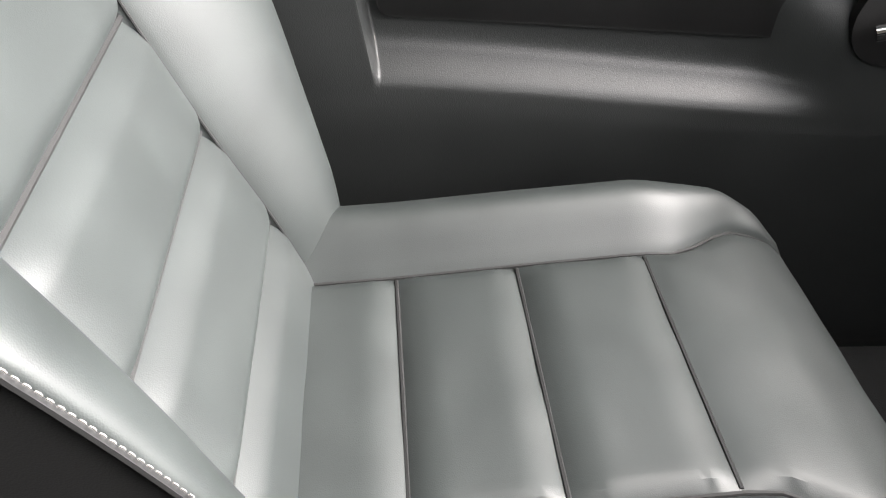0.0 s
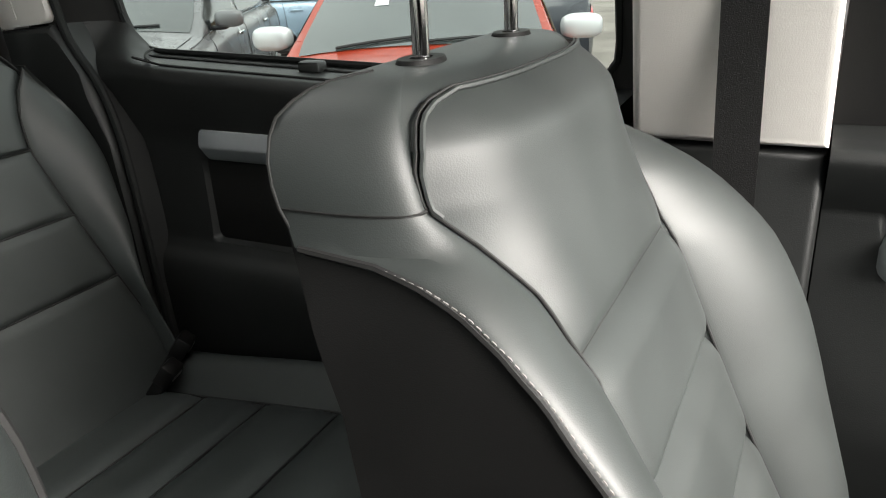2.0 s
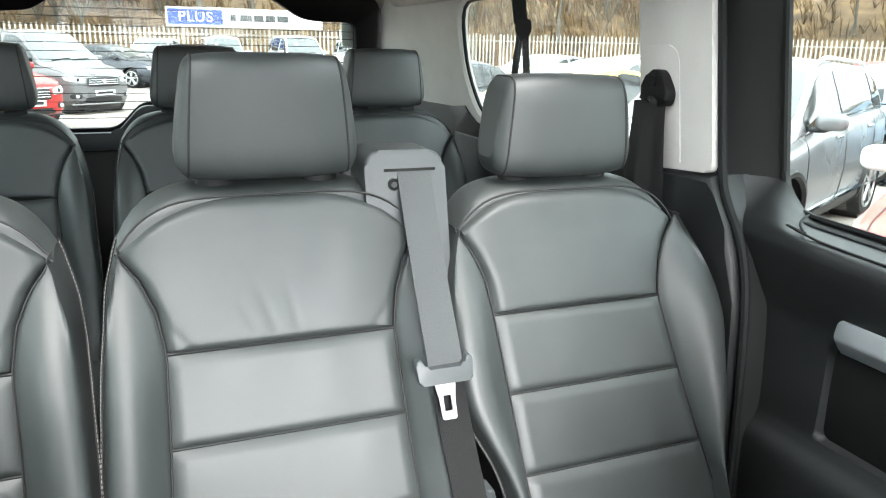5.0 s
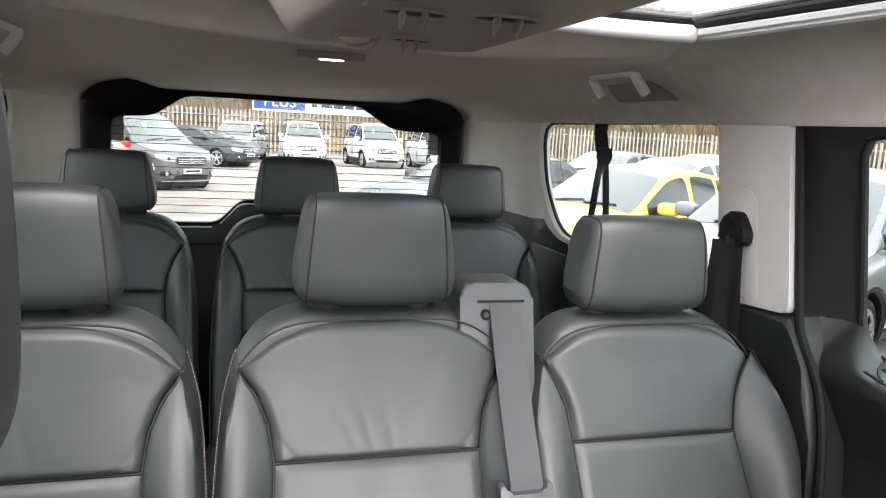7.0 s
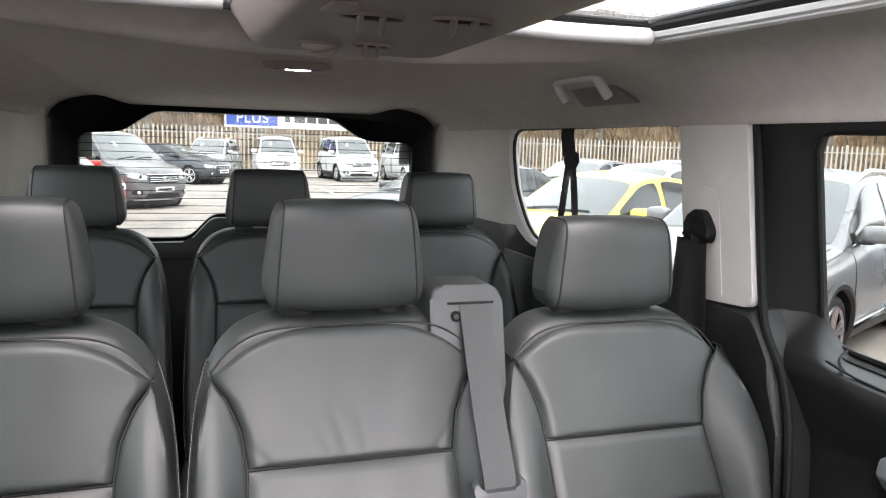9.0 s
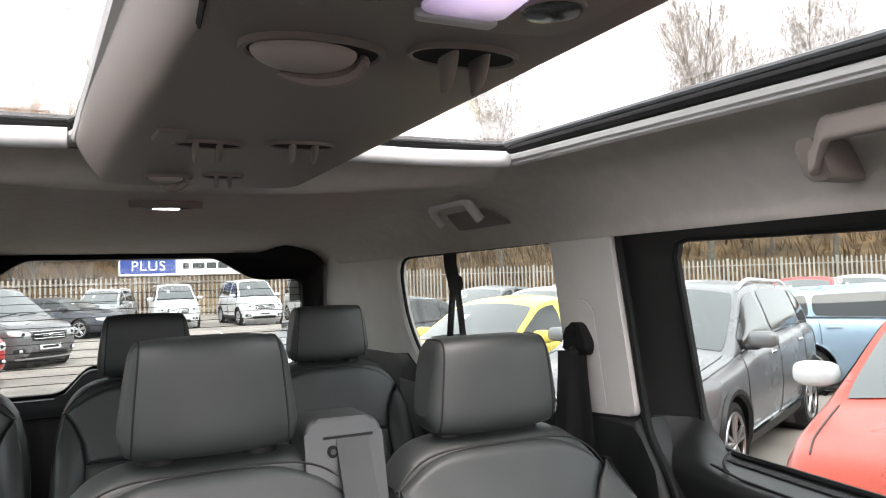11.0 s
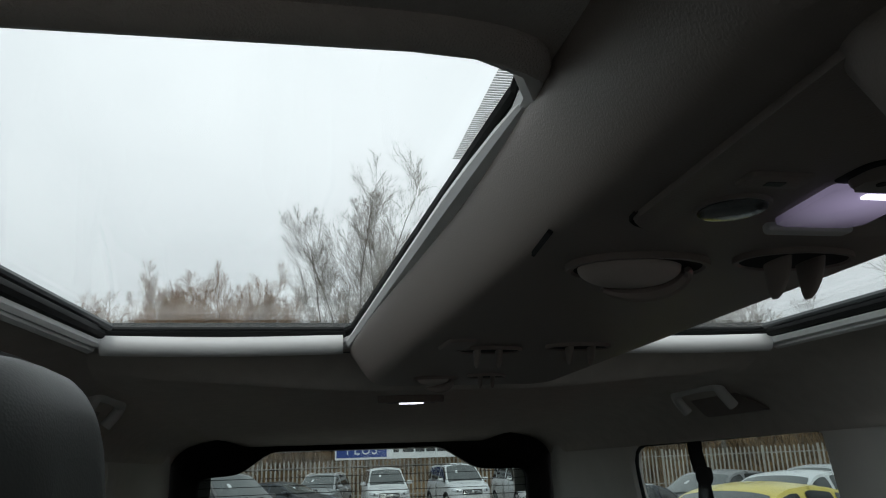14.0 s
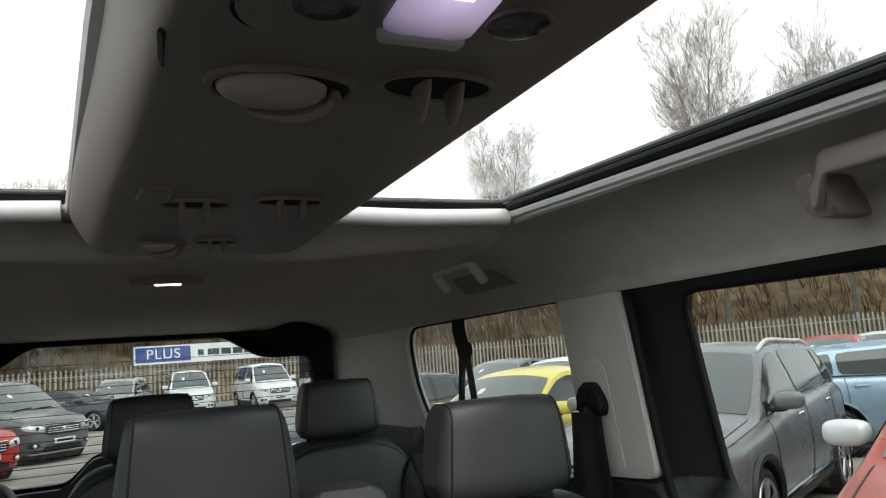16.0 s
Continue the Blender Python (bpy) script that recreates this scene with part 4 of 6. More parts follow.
    for y in (-0.56, -0.535, -0.50, -0.46, -0.40, -0.30, -0.15, 0.0, 0.06):
        zt = cush_z(y) - 0.018 - (0.03 if y < -0.55 else 0.008 if y < -0.52 else 0)
        zb = zt - interp(y, (-0.56, -0.46, 0.06), (0.05, 0.13, 0.15))
        h = hw + 0.01 - (0.03 if y < -0.55 else 0.010 if y < -0.52 else 0)
        tuck = 0.030 * ease((y + 0.32) / 0.16) if front else 0.0
        cr.append([(p.x + (tuck if p.x < 0 else 0.0), far(y), p.y) for p in round_poly([(-h, zb), (h, zb), (h, zt), (-h, zt)], 0.03, 4)])
    cus = part("cushion", loft(cr), LEATHER, s)
    for ya, yb in ((-0.570, -0.38), (-0.38, -0.24), (-0.24, -0.11), (-0.11, 0.02)):
        def cp(u, v, ya=ya, yb=yb):
            y = mix(ya, yb, v)
            x = mix(-1, 1, u) * (pw + 0.004 + 0.05 * ease((-0.40 - y) / 0.1))
            p = min(pillow(u, 0.5, 0.06), pillow(0.5, v, 0.30))
            return (x, far(y), cush_z(y) - 0.0045 + 0.0125 * p + 0.002 * noise.noise(Vector((x * 14, y * 14, 2))))
        part("cushion_pad", grid(cp, 26, 16), LEATHER, cus)
        if yb < 0:
            pipe_line("seam", [(x, yb, cush_z(yb) - 0.0035) for x in np.linspace(-pw, pw, 9)], 0.0024, SEAM, cus)
    for sg in (1, -1):
        def cb(u, v):
            y = mix(-0.572, 0.04, v ** 1.25)
            fr = 1 - math.sqrt(max(0.0, 1 - min(1.0, max(0.0, (-0.47 - y) / 0.103)) ** 2))
            a = pw + 0.004 + 0.05 * ease((-0.40 - y) / 0.1)
            b = hw + 0.012 - 0.035 * fr - (0.030 * ease((y + 0.32) / 0.16) if front and sg < 0 else 0.0)
            k = ease((y + 0.58) / 0.20)
            z = cush_z(y)
            p = curve_points([(a, z - 0.006), (mix(a, b, 0.15), z + 0.010 * (1 - fr)), (mix(a, b, 0.55), z + 0.010 + 0.034 * k - 0.02 * fr), (mix(a, b, 0.92), z + 0.002 + 0.024 * k - 0.03 * fr), (b + 0.004, z - 0.03 - 0.02 * fr), (b + 0.004, z - 0.10)], 5)
            q = p[min(len(p) - 1, round(u * (len(p) - 1)))]
            return (sg * q.x, far(y), q.y)
        part("cushion_bolster", grid(cb, 25, 40), LEATHER, cus)
        pipe_line("seam", [(lambda q: (q[0], q[1], q[2] + 0.003))(cb(0, t)) for t in np.linspace(0, 1, 24)], 0.0024, SEAM, cus)
    # base frame down to the floor
    part("base", box(-hw + 0.04, hw - 0.04, -0.40, 0.10, 0.0, 0.24, 0.02), PLASTIC_BLACK, s, "black plastic base")
    headrest(s, head[0] + lift, head[1] + lift, 0.272 if front else 0.268, 0.137 if front else 0.119, 0.118 if front else 0.095, lift + (0.020 if lift else 0.004), 0.0875 if front else 0.0705, post_dy=0.036 if front else 0.0)
    return s


ROW2, ROW3 = 1.0, 2.085
seat_right = seat("bench_seat", "dark grey leather seat, second row, with sewn cross seams", lean=0.125, group="second row seats", ZT=0.952, head=(0.968, 1.125), waist=True)
seat_right.matrix_basis = pose(0.460, ROW2, 0)
seat_mid = seat("bench_seat", "dark grey leather bench seat, second row, wrinkled upper pad", hw=0.233, pw=0.150, group="second row seats", crease=((-0.045, 0.815, 0.5, -1.0), (-0.02, 0.82, 0.35, -0.8), (0.012, 0.822, 0.2, -0.6), (-0.128, 0.795, 0.9, -1.0), (0.13, 0.80, -0.9, -0.7)))
seat_mid.matrix_basis = pose(0.008, ROW2, 0)
copy_thing(seat_mid, pose(-0.463, ROW2, 0))
for x in (-0.515, -0.01, 0.505):
    r3 = copy_thing(seat_mid, pose(x, ROW3, 0))
    tagged(r3, "dark leather third-row seat, in shade", group="third row seats")
seat_front = seat("passenger_seat", "grey leather front passenger seat, head restraint raised on chrome posts", hw=0.235, pw=0.140, lift=0.027, group="front seats", front=True, ZT=0.972)
seat_front.matrix_basis = pose(0.435, 0.0, 0)
drv = copy_thing(seat_front, pose(-0.426, 0.205, 0))
drv.name = "driver_seat"
for ch in drv.children:
    if ch.name.startswith("headrest"):
        ch.scale.z, ch.location.z = 1.2, -0.117
tagged(drv, "grey leather driver's seat, partly in view")


# ---- fittings inside ----
def strap(pts, width, thick=0.0016, side_dir=(1, 0, 0)):
    """A flat belt along a line. side_dir: the way across it."""
    sd = Vector(side_dir).normalized()
    pts = [Vector(p) for p in pts]
    rings = []
    for i, p in enumerate(pts):
        d = (pts[min(i + 1, len(pts) - 1)] - pts[max(i - 1, 0)]).normalized()
        nrm = d.cross(sd).normalized()
        w = sd * width / 2
        rings.append([p - w - nrm * thick / 2, p + w - nrm * thick / 2, p + w + nrm * thick / 2, p - w + nrm * thick / 2])
    return loft(rings)


def pull_bar(y0, y1, z, x, label):
    t = thing("pull_bar", label, "door pull")
    ys = sorted(list(np.linspace(y0, y1, 12)) + [y0 + 0.003, y0 + 0.007, y0 + 0.012, y1 - 0.003, y1 - 0.007, y1 - 0.012])
    rings = []
    for y in ys:
        e = min(1.0, 0.45 + 0.55 * math.sqrt(min(1.0, min(y - y0, y1 - y) / 0.012)))
        q = round_poly([(x - 0.030 * e, z - 0.004 * e), (x - 0.024 * e, z + 0.024 * e), (x + 0.02, z + 0.028 * e), (x + 0.02, z - 0.030 * e), (x - 0.010, z - 0.030 * e)], 0.0045, 3)
        rings.append([(p.x, y, p.y) for p in q])
    part("bar", loft(rings), SILVER, t)
    part("backing", box(x - 0.002, x + 0.02, y0 + 0.006, y1 - 0.006, z - 0.036, z - 0.0305, 0.002), PLASTIC_BLACK, t, "black strip below")
    return t


for sg in (1, -1):
    b1 = pull_bar(0.36, 0.984, 0.762, 0.802, "satin grey pull bar on the sliding door panel")
    b2 = pull_bar(-0.92, -0.036, 0.697, 0.790, "satin grey pull bar on the front door panel")
    if sg < 0:
        for b in (b1, b2):
            b.matrix_basis = Matrix.Diagonal((-1, 1, 1, 1))

# blind slot and latch on the sliding door sill
for sg in (1, -1):
    t = thing("sill_tray", "dark moulded strip with a blind slot on the sliding door sill", "trim", kind="")
    rim = [(0.766, 0.30), (0.766, 1.020), (0.772, 1.052), (0.788, 1.076), (0.812, 1.096), (0.840, 1.110)]
    part("groove", tube([(sg * p.x, p.y, shelf_z(p.y) + 0.0010 + 0.014 * ease((p.y - 1.0) / 0.14)) for p in curve_points(rim, 8)], 0.0021, 6), DARK_HOLE, t)
    part("slot", box(min(sg * 0.823, sg * 0.834), max(sg * 0.823, sg * 0.834), 0.0, 0.79, -0.003, 0.0012), DARK_HOLE, t, "black slot").matrix_basis = pose(0, 0.34, shelf_z(0.34) + 0.0035, math.degrees(math.atan(0.045)))
    part("slot_lip", tube([(sg * 0.8205, y, shelf_z(y) + 0.004) for y in np.linspace(0.335, 1.135, 12)], 0.0022, 6), PLASTIC, t)
    la = part("latch", box(-0.012, 0.014, -0.020, 0.020, -0.006, 0.012, 0.005), PLASTIC, t, "small dark latch")
    la.matrix_basis = pose(sg * 0.815, 0.752, shelf_z(0.75) + 0.006)

# chrome lever in the front door
lv = thing("door_lever", "chrome inner door lever in a dark cup", "door handle")
part("lever", tube(curve_points([(0.755, -0.66, 0.61), (0.742, -0.70, 0.628), (0.745, -0.76, 0.642)], 6), 0.010, 10), CHROME, lv)
part("cup", tube([(0.785, -0.70, 0.622), (0.772, -0.70, 0.622)], 0.06, 24), PLASTIC_BLACK, lv)


def belt_guide(sg):
    g = thing("belt_guide", "black belt guide with hanging black webbing on the rear pillar", "seat belt", "pillar belts")
    x = cp_x(1.10) - 0.002
    q = round_poly([(1.328, 1.130), (1.360, 1.130), (1.384, 1.090), (1.376, 1.068), (1.310, 1.068), (1.302, 1.090)], 0.012, 4)
    part("guide", slab(q, lambda a, b, d: (sg * (x - 0.020 + d), a, b), 0.020, 0.007), PLASTIC_BLACK, g)
    part("cap", tube([(sg * (x - 0.018), 1.344, 1.110), (sg * (x - 0.024), 1.344, 1.110)], 0.011, 20), PLASTIC_BLACK, g, "round bolt cover")
    part("loop", tube([(sg * (x - 0.024 - 0.6 * (1.34 - y)), y, 1.076 + 0.004 * math.cos((y - 1.34) * 30)) for y in np.linspace(1.308, 1.378, 10)], 0.0052, 8), PLASTIC_BLACK, g)

    def fold(u, v):
        """Webbing gathered into three soft ridges, spreading a little on its way down."""
        w = mix(-1, 1, u) * mix(0.030, 0.042, ease(v * 4))
        z = mix(1.078, 0.30, v)
        out = 0.006 * math.cos(3 * math.pi * u) * ease(v * 6)
        return (sg * (x - 0.030 + 0.010 * v - 0.78 * w * 0.9 - 0.62 * out), 1.334 + 0.018 * v + 0.62 * w * 0.9 - 0.78 * out, z)
    part("webbing", grid(fold, 24, 30), WEB_DARK, g)
    return g


for sg in (1, -1):
    belt_guide(sg)
    d = thing("pillar_recess", "moulded arched step above the belt guide in the pillar trim", "trim")
    arch = round_poly([(1.292, 0.972), (1.404, 0.968), (1.408, 1.172), (1.300, 1.172)], [0.004, 0.004, 0.006, 0.035], 8)
    part("rim", slab(arch, lambda a, b, d: (sg * (cp_x(b) - 0.0014 + d), a, b), 0.003, 0.001), TRIM, d)

# black belt on the middle pillar, beside the front seat
for sg in (1, -1):
    mb = thing("front_belt", "black webbing hanging against the middle pillar", "seat belt", "front belts")
    x = wall_x(1.0) - 0.055
    part("webbing", strap([(sg * (x + 0.01), 0.128, 1.34), (sg * (x - 0.002), 0.130, 1.05), (sg * (x - 0.006), 0.122, 0.82), (sg * (x - 0.008), 0.112, 0.30)], 0.048, side_dir=(0.0, 1, 0)), WEB_DARK, mb)
    part("anchor", box(sg * (x + 0.010) - 0.010, sg * (x + 0.010) + 0.012, 0.098, 0.158, 1.315, 1.350, 0.006), PLASTIC_BLACK, mb, "black upper anchor")

# third-row belts hanging before the quarter windows
for sg in (1, -1):
    qb = thing("hanging_belt", "black third-row belt hanging before the quarter window, in clear film", "seat belt", "hanging belts")
    x = 0.722
    across = (sg * 0.85, -0.5, 0)
    part("webbing", strap(curve_points([(sg * (x + 0.008), 1.945, 1.315), (sg * x, 1.938, 1.27), (sg * (x - 0.003), 1.915, 1.215)], 4), 0.034, side_dir=across), WEB_DARK, qb)
    part("keeper", slab(round_poly([(-0.018, 0.022), (0.018, 0.022), (0.021, -0.004), (0.012, -0.022), (-0.012, -0.022), (-0.021, -0.004)], 0.008, 4), lambda a, b, d: (sg * (x + 0.85 * a - 0.4 * d), 1.909 - 0.5 * a - 0.8 * d, 1.205 + b), 0.016, 0.004), PLASTIC_BLACK, qb, "black keeper")
    for k in (-1, 1):
        part("webbing", strap(curve_points([(sg * (x + 0.85 * k * w), 1.912 - 0.5 * k * w, z) for w, z in ((0.006, 1.19), (0.013, 1.12), (0.021, 1.02), (0.027, 0.90))], 4), 0.017, side_dir=across), WEB_DARK, qb)
    film = lambda u, v: (sg * (x - 0.008 + 0.040 * (u - 0.1)), 1.905 - 0.024 * (u - 0.1) + 0.006 * math.sin(9 * u + 5 * v), mix(1.24 - 0.05 * u, 1.00 + 0.03 * math.sin(6 * u), v))
    part("film_cover", grid(film, 10, 12), FILM, qb, "clear plastic film")


# belt tower on the bench, with its grey belt
bt = thing("belt_tower", "grey belt tower with webbing and steel tongue on the bench", "seat belt")
q = round_poly([(0.134, 0.80), (0.254, 0.80), (0.256, 1.018), (0.135, 1.020)], [0.01, 0.01, 0.030, 0.030], 8)
part("tower", slab(q, lambda a, b, d: (a, 1.238 + d + 0.25 * (b - 1.0), b), 0.08, 0.006), PLASTIC_GREY, bt)
part("slot", box(0.163, 0.240, 1.2345, 1.243, 0.9895, 0.9935), DARK_HOLE, bt)
sc = part("screw", tube([(0.176, 1.240, 0.972), (0.176, 1.2275, 0.972)], 0.0085, 16), PLASTIC_BLACK, bt, "dark screw")
part("screw_ring", tube([(0.176, 1.2275, 0.972), (0.176, 1.2265, 0.972)], 0.0042, 12), PLASTIC_GREY, bt)
belt = [(0.208, 1.240, 0.992), (0.207, 1.230, 0.980), (0.204, 1.192, 0.925), (0.202, 1.138, 0.84), (0.203, 1.100, 0.775), (0.205, 1.088, 0.742)]
part("webbing", strap(curve_points(belt, 5), 0.050, side_dir=(1, 0.02, -0.02)), WEB_GREY, bt, "grey webbing")
part("webbing", strap(curve_points([(0.206, 1.088, 0.75), (0.212, 1.075, 0.68), (0.222, 1.035, 0.58), (0.235, 0.99, 0.47), (0.245, 0.96, 0.34)], 5), 0.048, side_dir=(1, 0.05, -0.05)), WEB_DARK, bt, "dark webbing")
kp = round_poly([(-0.043, 0.016), (-0.034, 0.020), (-0.029, 0.006), (0.029, 0.006), (0.034, 0.020), (0.043, 0.016), (0.040, -0.013), (-0.040, -0.013)], 0.006, 4)
keeper = part("keeper", slab(kp, lambda a, b, d: (0.200 + a * 0.95, 1.076 + 0.40 * b + d, 0.746 + b), 0.012, 0.003), PLASTIC_GREY, bt, "grey plastic keeper")
tg = round_poly([(-0.022, 0.012), (0.022, 0.012), (0.016, -0.016), (0.015, -0.045), (-0.015, -0.045), (-0.016, -0.016)], 0.004, 3)
hol = round_poly([(-0.008, -0.008), (0.008, -0.008), (0.008, -0.033), (-0.008, -0.033)], 0.002, 3)
part("tongue", ring_panel([tuple(p) for p in tg], hol, lambda a, b, d: (0.198 + a * 0.68, 1.070 + 0.40 * b + d, 0.724 + b * 0.74), 0.003, 0.0006, 48), STEEL, bt, "stamped steel tongue")

# buckles at the root of the outer second-row seat
def buckle(x, y, z, rz, label):
    t = thing("belt_buckle", label, "seat belt buckle", "buckles")
    part("stalk", box(-0.017, 0.017, -0.012, 0.012, -0.10, 0.03, 0.006), PLASTIC_BLACK, t)
    part("head", box(-0.020, 0.020, -0.014, 0.014, 0.005, 0.045, 0.006), PLASTIC_BLACK, t)
    part("slot", box(-0.014, 0.014, -0.016, 0.0, 0.026, 0.036, 0.002), STEEL, t, "bright slot")
    t.matrix_basis = pose(x, y, z, 38, 0, rz)
    return t


buckle(0.602, 0.975, 0.395, 18, "black belt buckle with a bright slot at the seat's root")
buckle(0.648, 0.985, 0.420, 30, "black belt buckle standing behind another")
buckle(0.262, 0.93, 0.385, -10, "black belt buckle between two seats")

# slate grey buckle housing standing between the seats
HX, HY, HZ = 0.250, 1.055, 0.545
bh = thing("buckle_housing", "slate grey plastic buckle housing standing between two seats", "seat belt buckle")
hq = round_poly([(-0.021, -0.11), (0.021, -0.11), (0.020, 0.028), (-0.020, 0.028)], [0.004, 0.004, 0.016, 0.016], 6)
part("housing", slab(hq, lambda a, b, d: (HX + a, HY + d - 0.25 * b, HZ + b), 0.030, 0.006), PLASTIC_GREY, bh)
part("opening", slab(round_poly([(-0.012, -0.105), (0.012, -0.105), (0.012, -0.058), (-0.010, -0.058)], 0.003, 3), lambda a, b, d: (HX + a, HY - 0.0012 + d - 0.25 * b, HZ + b), 0.002), DARK_HOLE, bh, "dark opening")

# armrest folded up on the driver's seat
ar = thing("armrest", "grey leather armrest folded up beside the driver's seat", "armrest")
def arm(u, v):
    a = 2 * math.pi * u
    z = mix(0.50, 0.928, v)
    top = max(0.0, (z - 0.840) / 0.088)
    e = math.sqrt(max(0.0, 1 - min(1.0, top) ** 2.2)) if top else 1.0
    k, w = 0.8, mix(0.062, 0.054, ease((z - 0.70) / 0.22))
    ca, sa = math.cos(a), math.sin(a)
    return (-0.030 + w * max(0.002, e) * math.copysign(abs(ca) ** k, ca), 0.382 + 0.056 * max(0.002, e) * math.copysign(abs(sa) ** k, sa) + 0.10 * (z - 0.96), z)
part("pad", grid(arm, 40, 60, wrap=True), LEATHER, ar)
pipe_line("piping", [(lambda p: (p[0] + 0.001, p[1], p[2]))(arm(0.92, v)) for v in np.linspace(0.1, 0.93, 24)], 0.0026, SEAM, ar)


# ---- roof console ----
def console_shell(u, v):
    y = mix(0.16, 1.345, v)
    r = ease((y - 1.20) / 0.145)
    zb = mix(1.357, 1.404, r ** 1.5)
    hb, ht = mix(0.128, 0.09, r), mix(0.160, 0.150, r)
    pr = curve_points([(-ht, 1.421), (-ht + 0.003, 1.402 + 0.006 * r), (-hb - 0.008, zb + 0.010), (-hb + 0.014, zb + 0.001), (-hb * 0.5, zb), (0, zb), (hb * 0.5, zb), (hb - 0.014, zb + 0.001), (hb + 0.008, zb + 0.010), (ht - 0.003, 1.402 + 0.006 * r), (ht, 1.421)], 4)
    q = pr[min(len(pr) - 1, round(u * (len(pr) - 1)))]
    return (q.x if q.x > 0 else q.x * mix(0.66, 1.0, ease((y - 0.35) / 0.95)), y, q.y)


rc = thing("roof_console", "long warm grey roof console with lamps, vents and hooks", "roof console")
bm = grid(console_shell, 40, 60)
join(bm, loft([[console_shell(u, 1.0) for u in np.linspace(0, 1, 41)], [(p[0] * 0.96, 1.352, max(p[2], 1.409)) for p in (console_shell(u, 1.0) for u in np.linspace(0, 1, 41))]], caps=False, closed=False))
join(bm, box(-0.14, 0.14, 1.30, 1.351, 1.407, 1.421))
part("shell", bm, CONSOLE, rc)
ZB = 1.357
down = lambda a, b, d: (a, b, ZB - 0.0035 + d)
pl = round_poly([(-0.064, 0.20), (0.098, 0.20), (0.098, 0.505), (0.06, 0.512), (-0.02, 0.516), (-0.064, 0.508)], [0.01, 0.01, 0.02, 0.05, 0.05, 0.02], 5)
part("switch_panel", slab(pl, down, 0.006, 0.003), CONSOLE, rc)
part("panel_groove", tube([(p.x, p.y, ZB - 0.0005) for p in [Vector(q) for q in round_poly([(-0.065, 0.20), (0.099, 0.20), (0.099, 0.506), (0.06, 0.513), (-0.02, 0.517), (-0.065, 0.509)], [0.01, 0.01, 0.02, 0.05, 0.05, 0.02], 5)]], 0.0010, 5, False), DARK_HOLE, rc)
LM = round_poly([(0.000, 0.440), (0.043, 0.440), (0.047, 0.489), (0.002, 0.489)], 0.006, 4)
lamp = part("lamp_lens", slab(LM, lambda a, b, d: (a, b, ZB - 0.0065 + d), 0.005, 0.0015), LAMP_LENS, rc, "lit lilac lamp lens")
part("bulb", box(0.017, 0.031, 0.4445, 0.449, ZB - 0.0076, ZB - 0.0062, 0.0005), LAMP_ON, lamp)
part("lamp_edge", slab(round_poly([(0.001, 0.4905), (0.048, 0.4905), (0.047, 0.500), (0.004, 0.500)], 0.003, 3), lambda a, b, d: (a, b, ZB - 0.0075 + d), 0.006, 0.002), LIP, lamp, "pale lamp edge")
part("lamp_hood", slab(round_poly([(0.003, 0.419), (0.040, 0.419), (0.043, 0.4385), (0.002, 0.4385)], [0.009, 0.009, 0.004, 0.004], 4), lambda a, b, d: (a, b, ZB - 0.0085 + d), 0.008, 0.003), CONSOLE, rc, "lamp switch")
part("lamp_frame", slab(round_poly([(-0.002, 0.4155), (0.045, 0.4155), (0.0485, 0.440), (-0.0025, 0.440)], [0.011, 0.011, 0.003, 0.003], 5), lambda a, b, d: (a, b, ZB - 0.0042 + d), 0.003, 0.0008), DARK_HOLE, rc, "dark frame round the lamp switch")
for k in (0.010, 0.022, 0.034):
    part("switch_dot", tube([(k, 0.428, ZB - 0.0088), (k, 0.428, ZB - 0.0092)], 0.0024, 10), DARK_HOLE, rc)
for cx, cy in ((-0.028, 0.472), (0.066, 0.469)):
    sp = part("reading_lamp", tube([(cx, cy, ZB - 0.0015), (cx, cy, ZB - 0.0052)], [0.0176, 0.0166], 28), CONSOLE, rc, "round reading lamp")
    part("lens", tube([(cx, cy, ZB - 0.005), (cx, cy, ZB - 0.0056), (cx, cy, ZB - 0.0062)], [0.0152, 0.0148, 0.0105], 28), SPOT_LENS, sp, "smoked lens")
for x0, x1 in ((-0.043, -0.015), (0.047, 0.071)):
    part("button", box(x0, x1, 0.432, 0.4455, ZB - 0.0058, ZB, 0.0015), CONSOLE, rc)
    part("button_mark", box((x0 + x1) / 2 - 0.004, (x0 + x1) / 2 + 0.004, 0.437, 0.441, ZB - 0.0061, ZB - 0.0055), PLASTIC_GREY, rc)
for cx, cy in ((-0.044, 0.338), (0.017, 0.334)):
    at = pose(cx, cy, ZB - 0.004, -26, 0, 0)
    kn = part("knob", tube([(0, 0, 0.012), (0, 0, -0.014), (0, 0, -0.018)], [0.0235, 0.0225, 0.0195], 32), CONSOLE, rc, "round turning control")
    kn.matrix_basis = at
    part("knob_face", tube([(0, 0, -0.0178), (0, 0, -0.0186)], 0.0172, 28), KNOB_FACE, kn, "dark dial face")
    part("knob_edge", tube([(0.0186 * math.cos(a), 0.0186 * math.sin(a), -0.0184) for a in np.linspace(0.3, 2.84, 20)], 0.0007, 6), LIP, kn, "bright worn edge")
    if cx > 0:
        part("knob_mark", box(-0.0012, 0.0012, -0.012, -0.005, -0.0192, -0.0186), LIP, kn, "pale mark")
        continue
    for a0, a1, mt, nm in ((2.5, 5.2, BLUE_RING, "blue_mark"), (5.5, 6.1, RED_RING, "red_mark")):
        part(nm, tube([(0.0145 * math.cos(a), -0.0145 * math.sin(a), -0.0187) for a in np.linspace(a0, a1, 16)], 0.0018, 5), mt, kn)


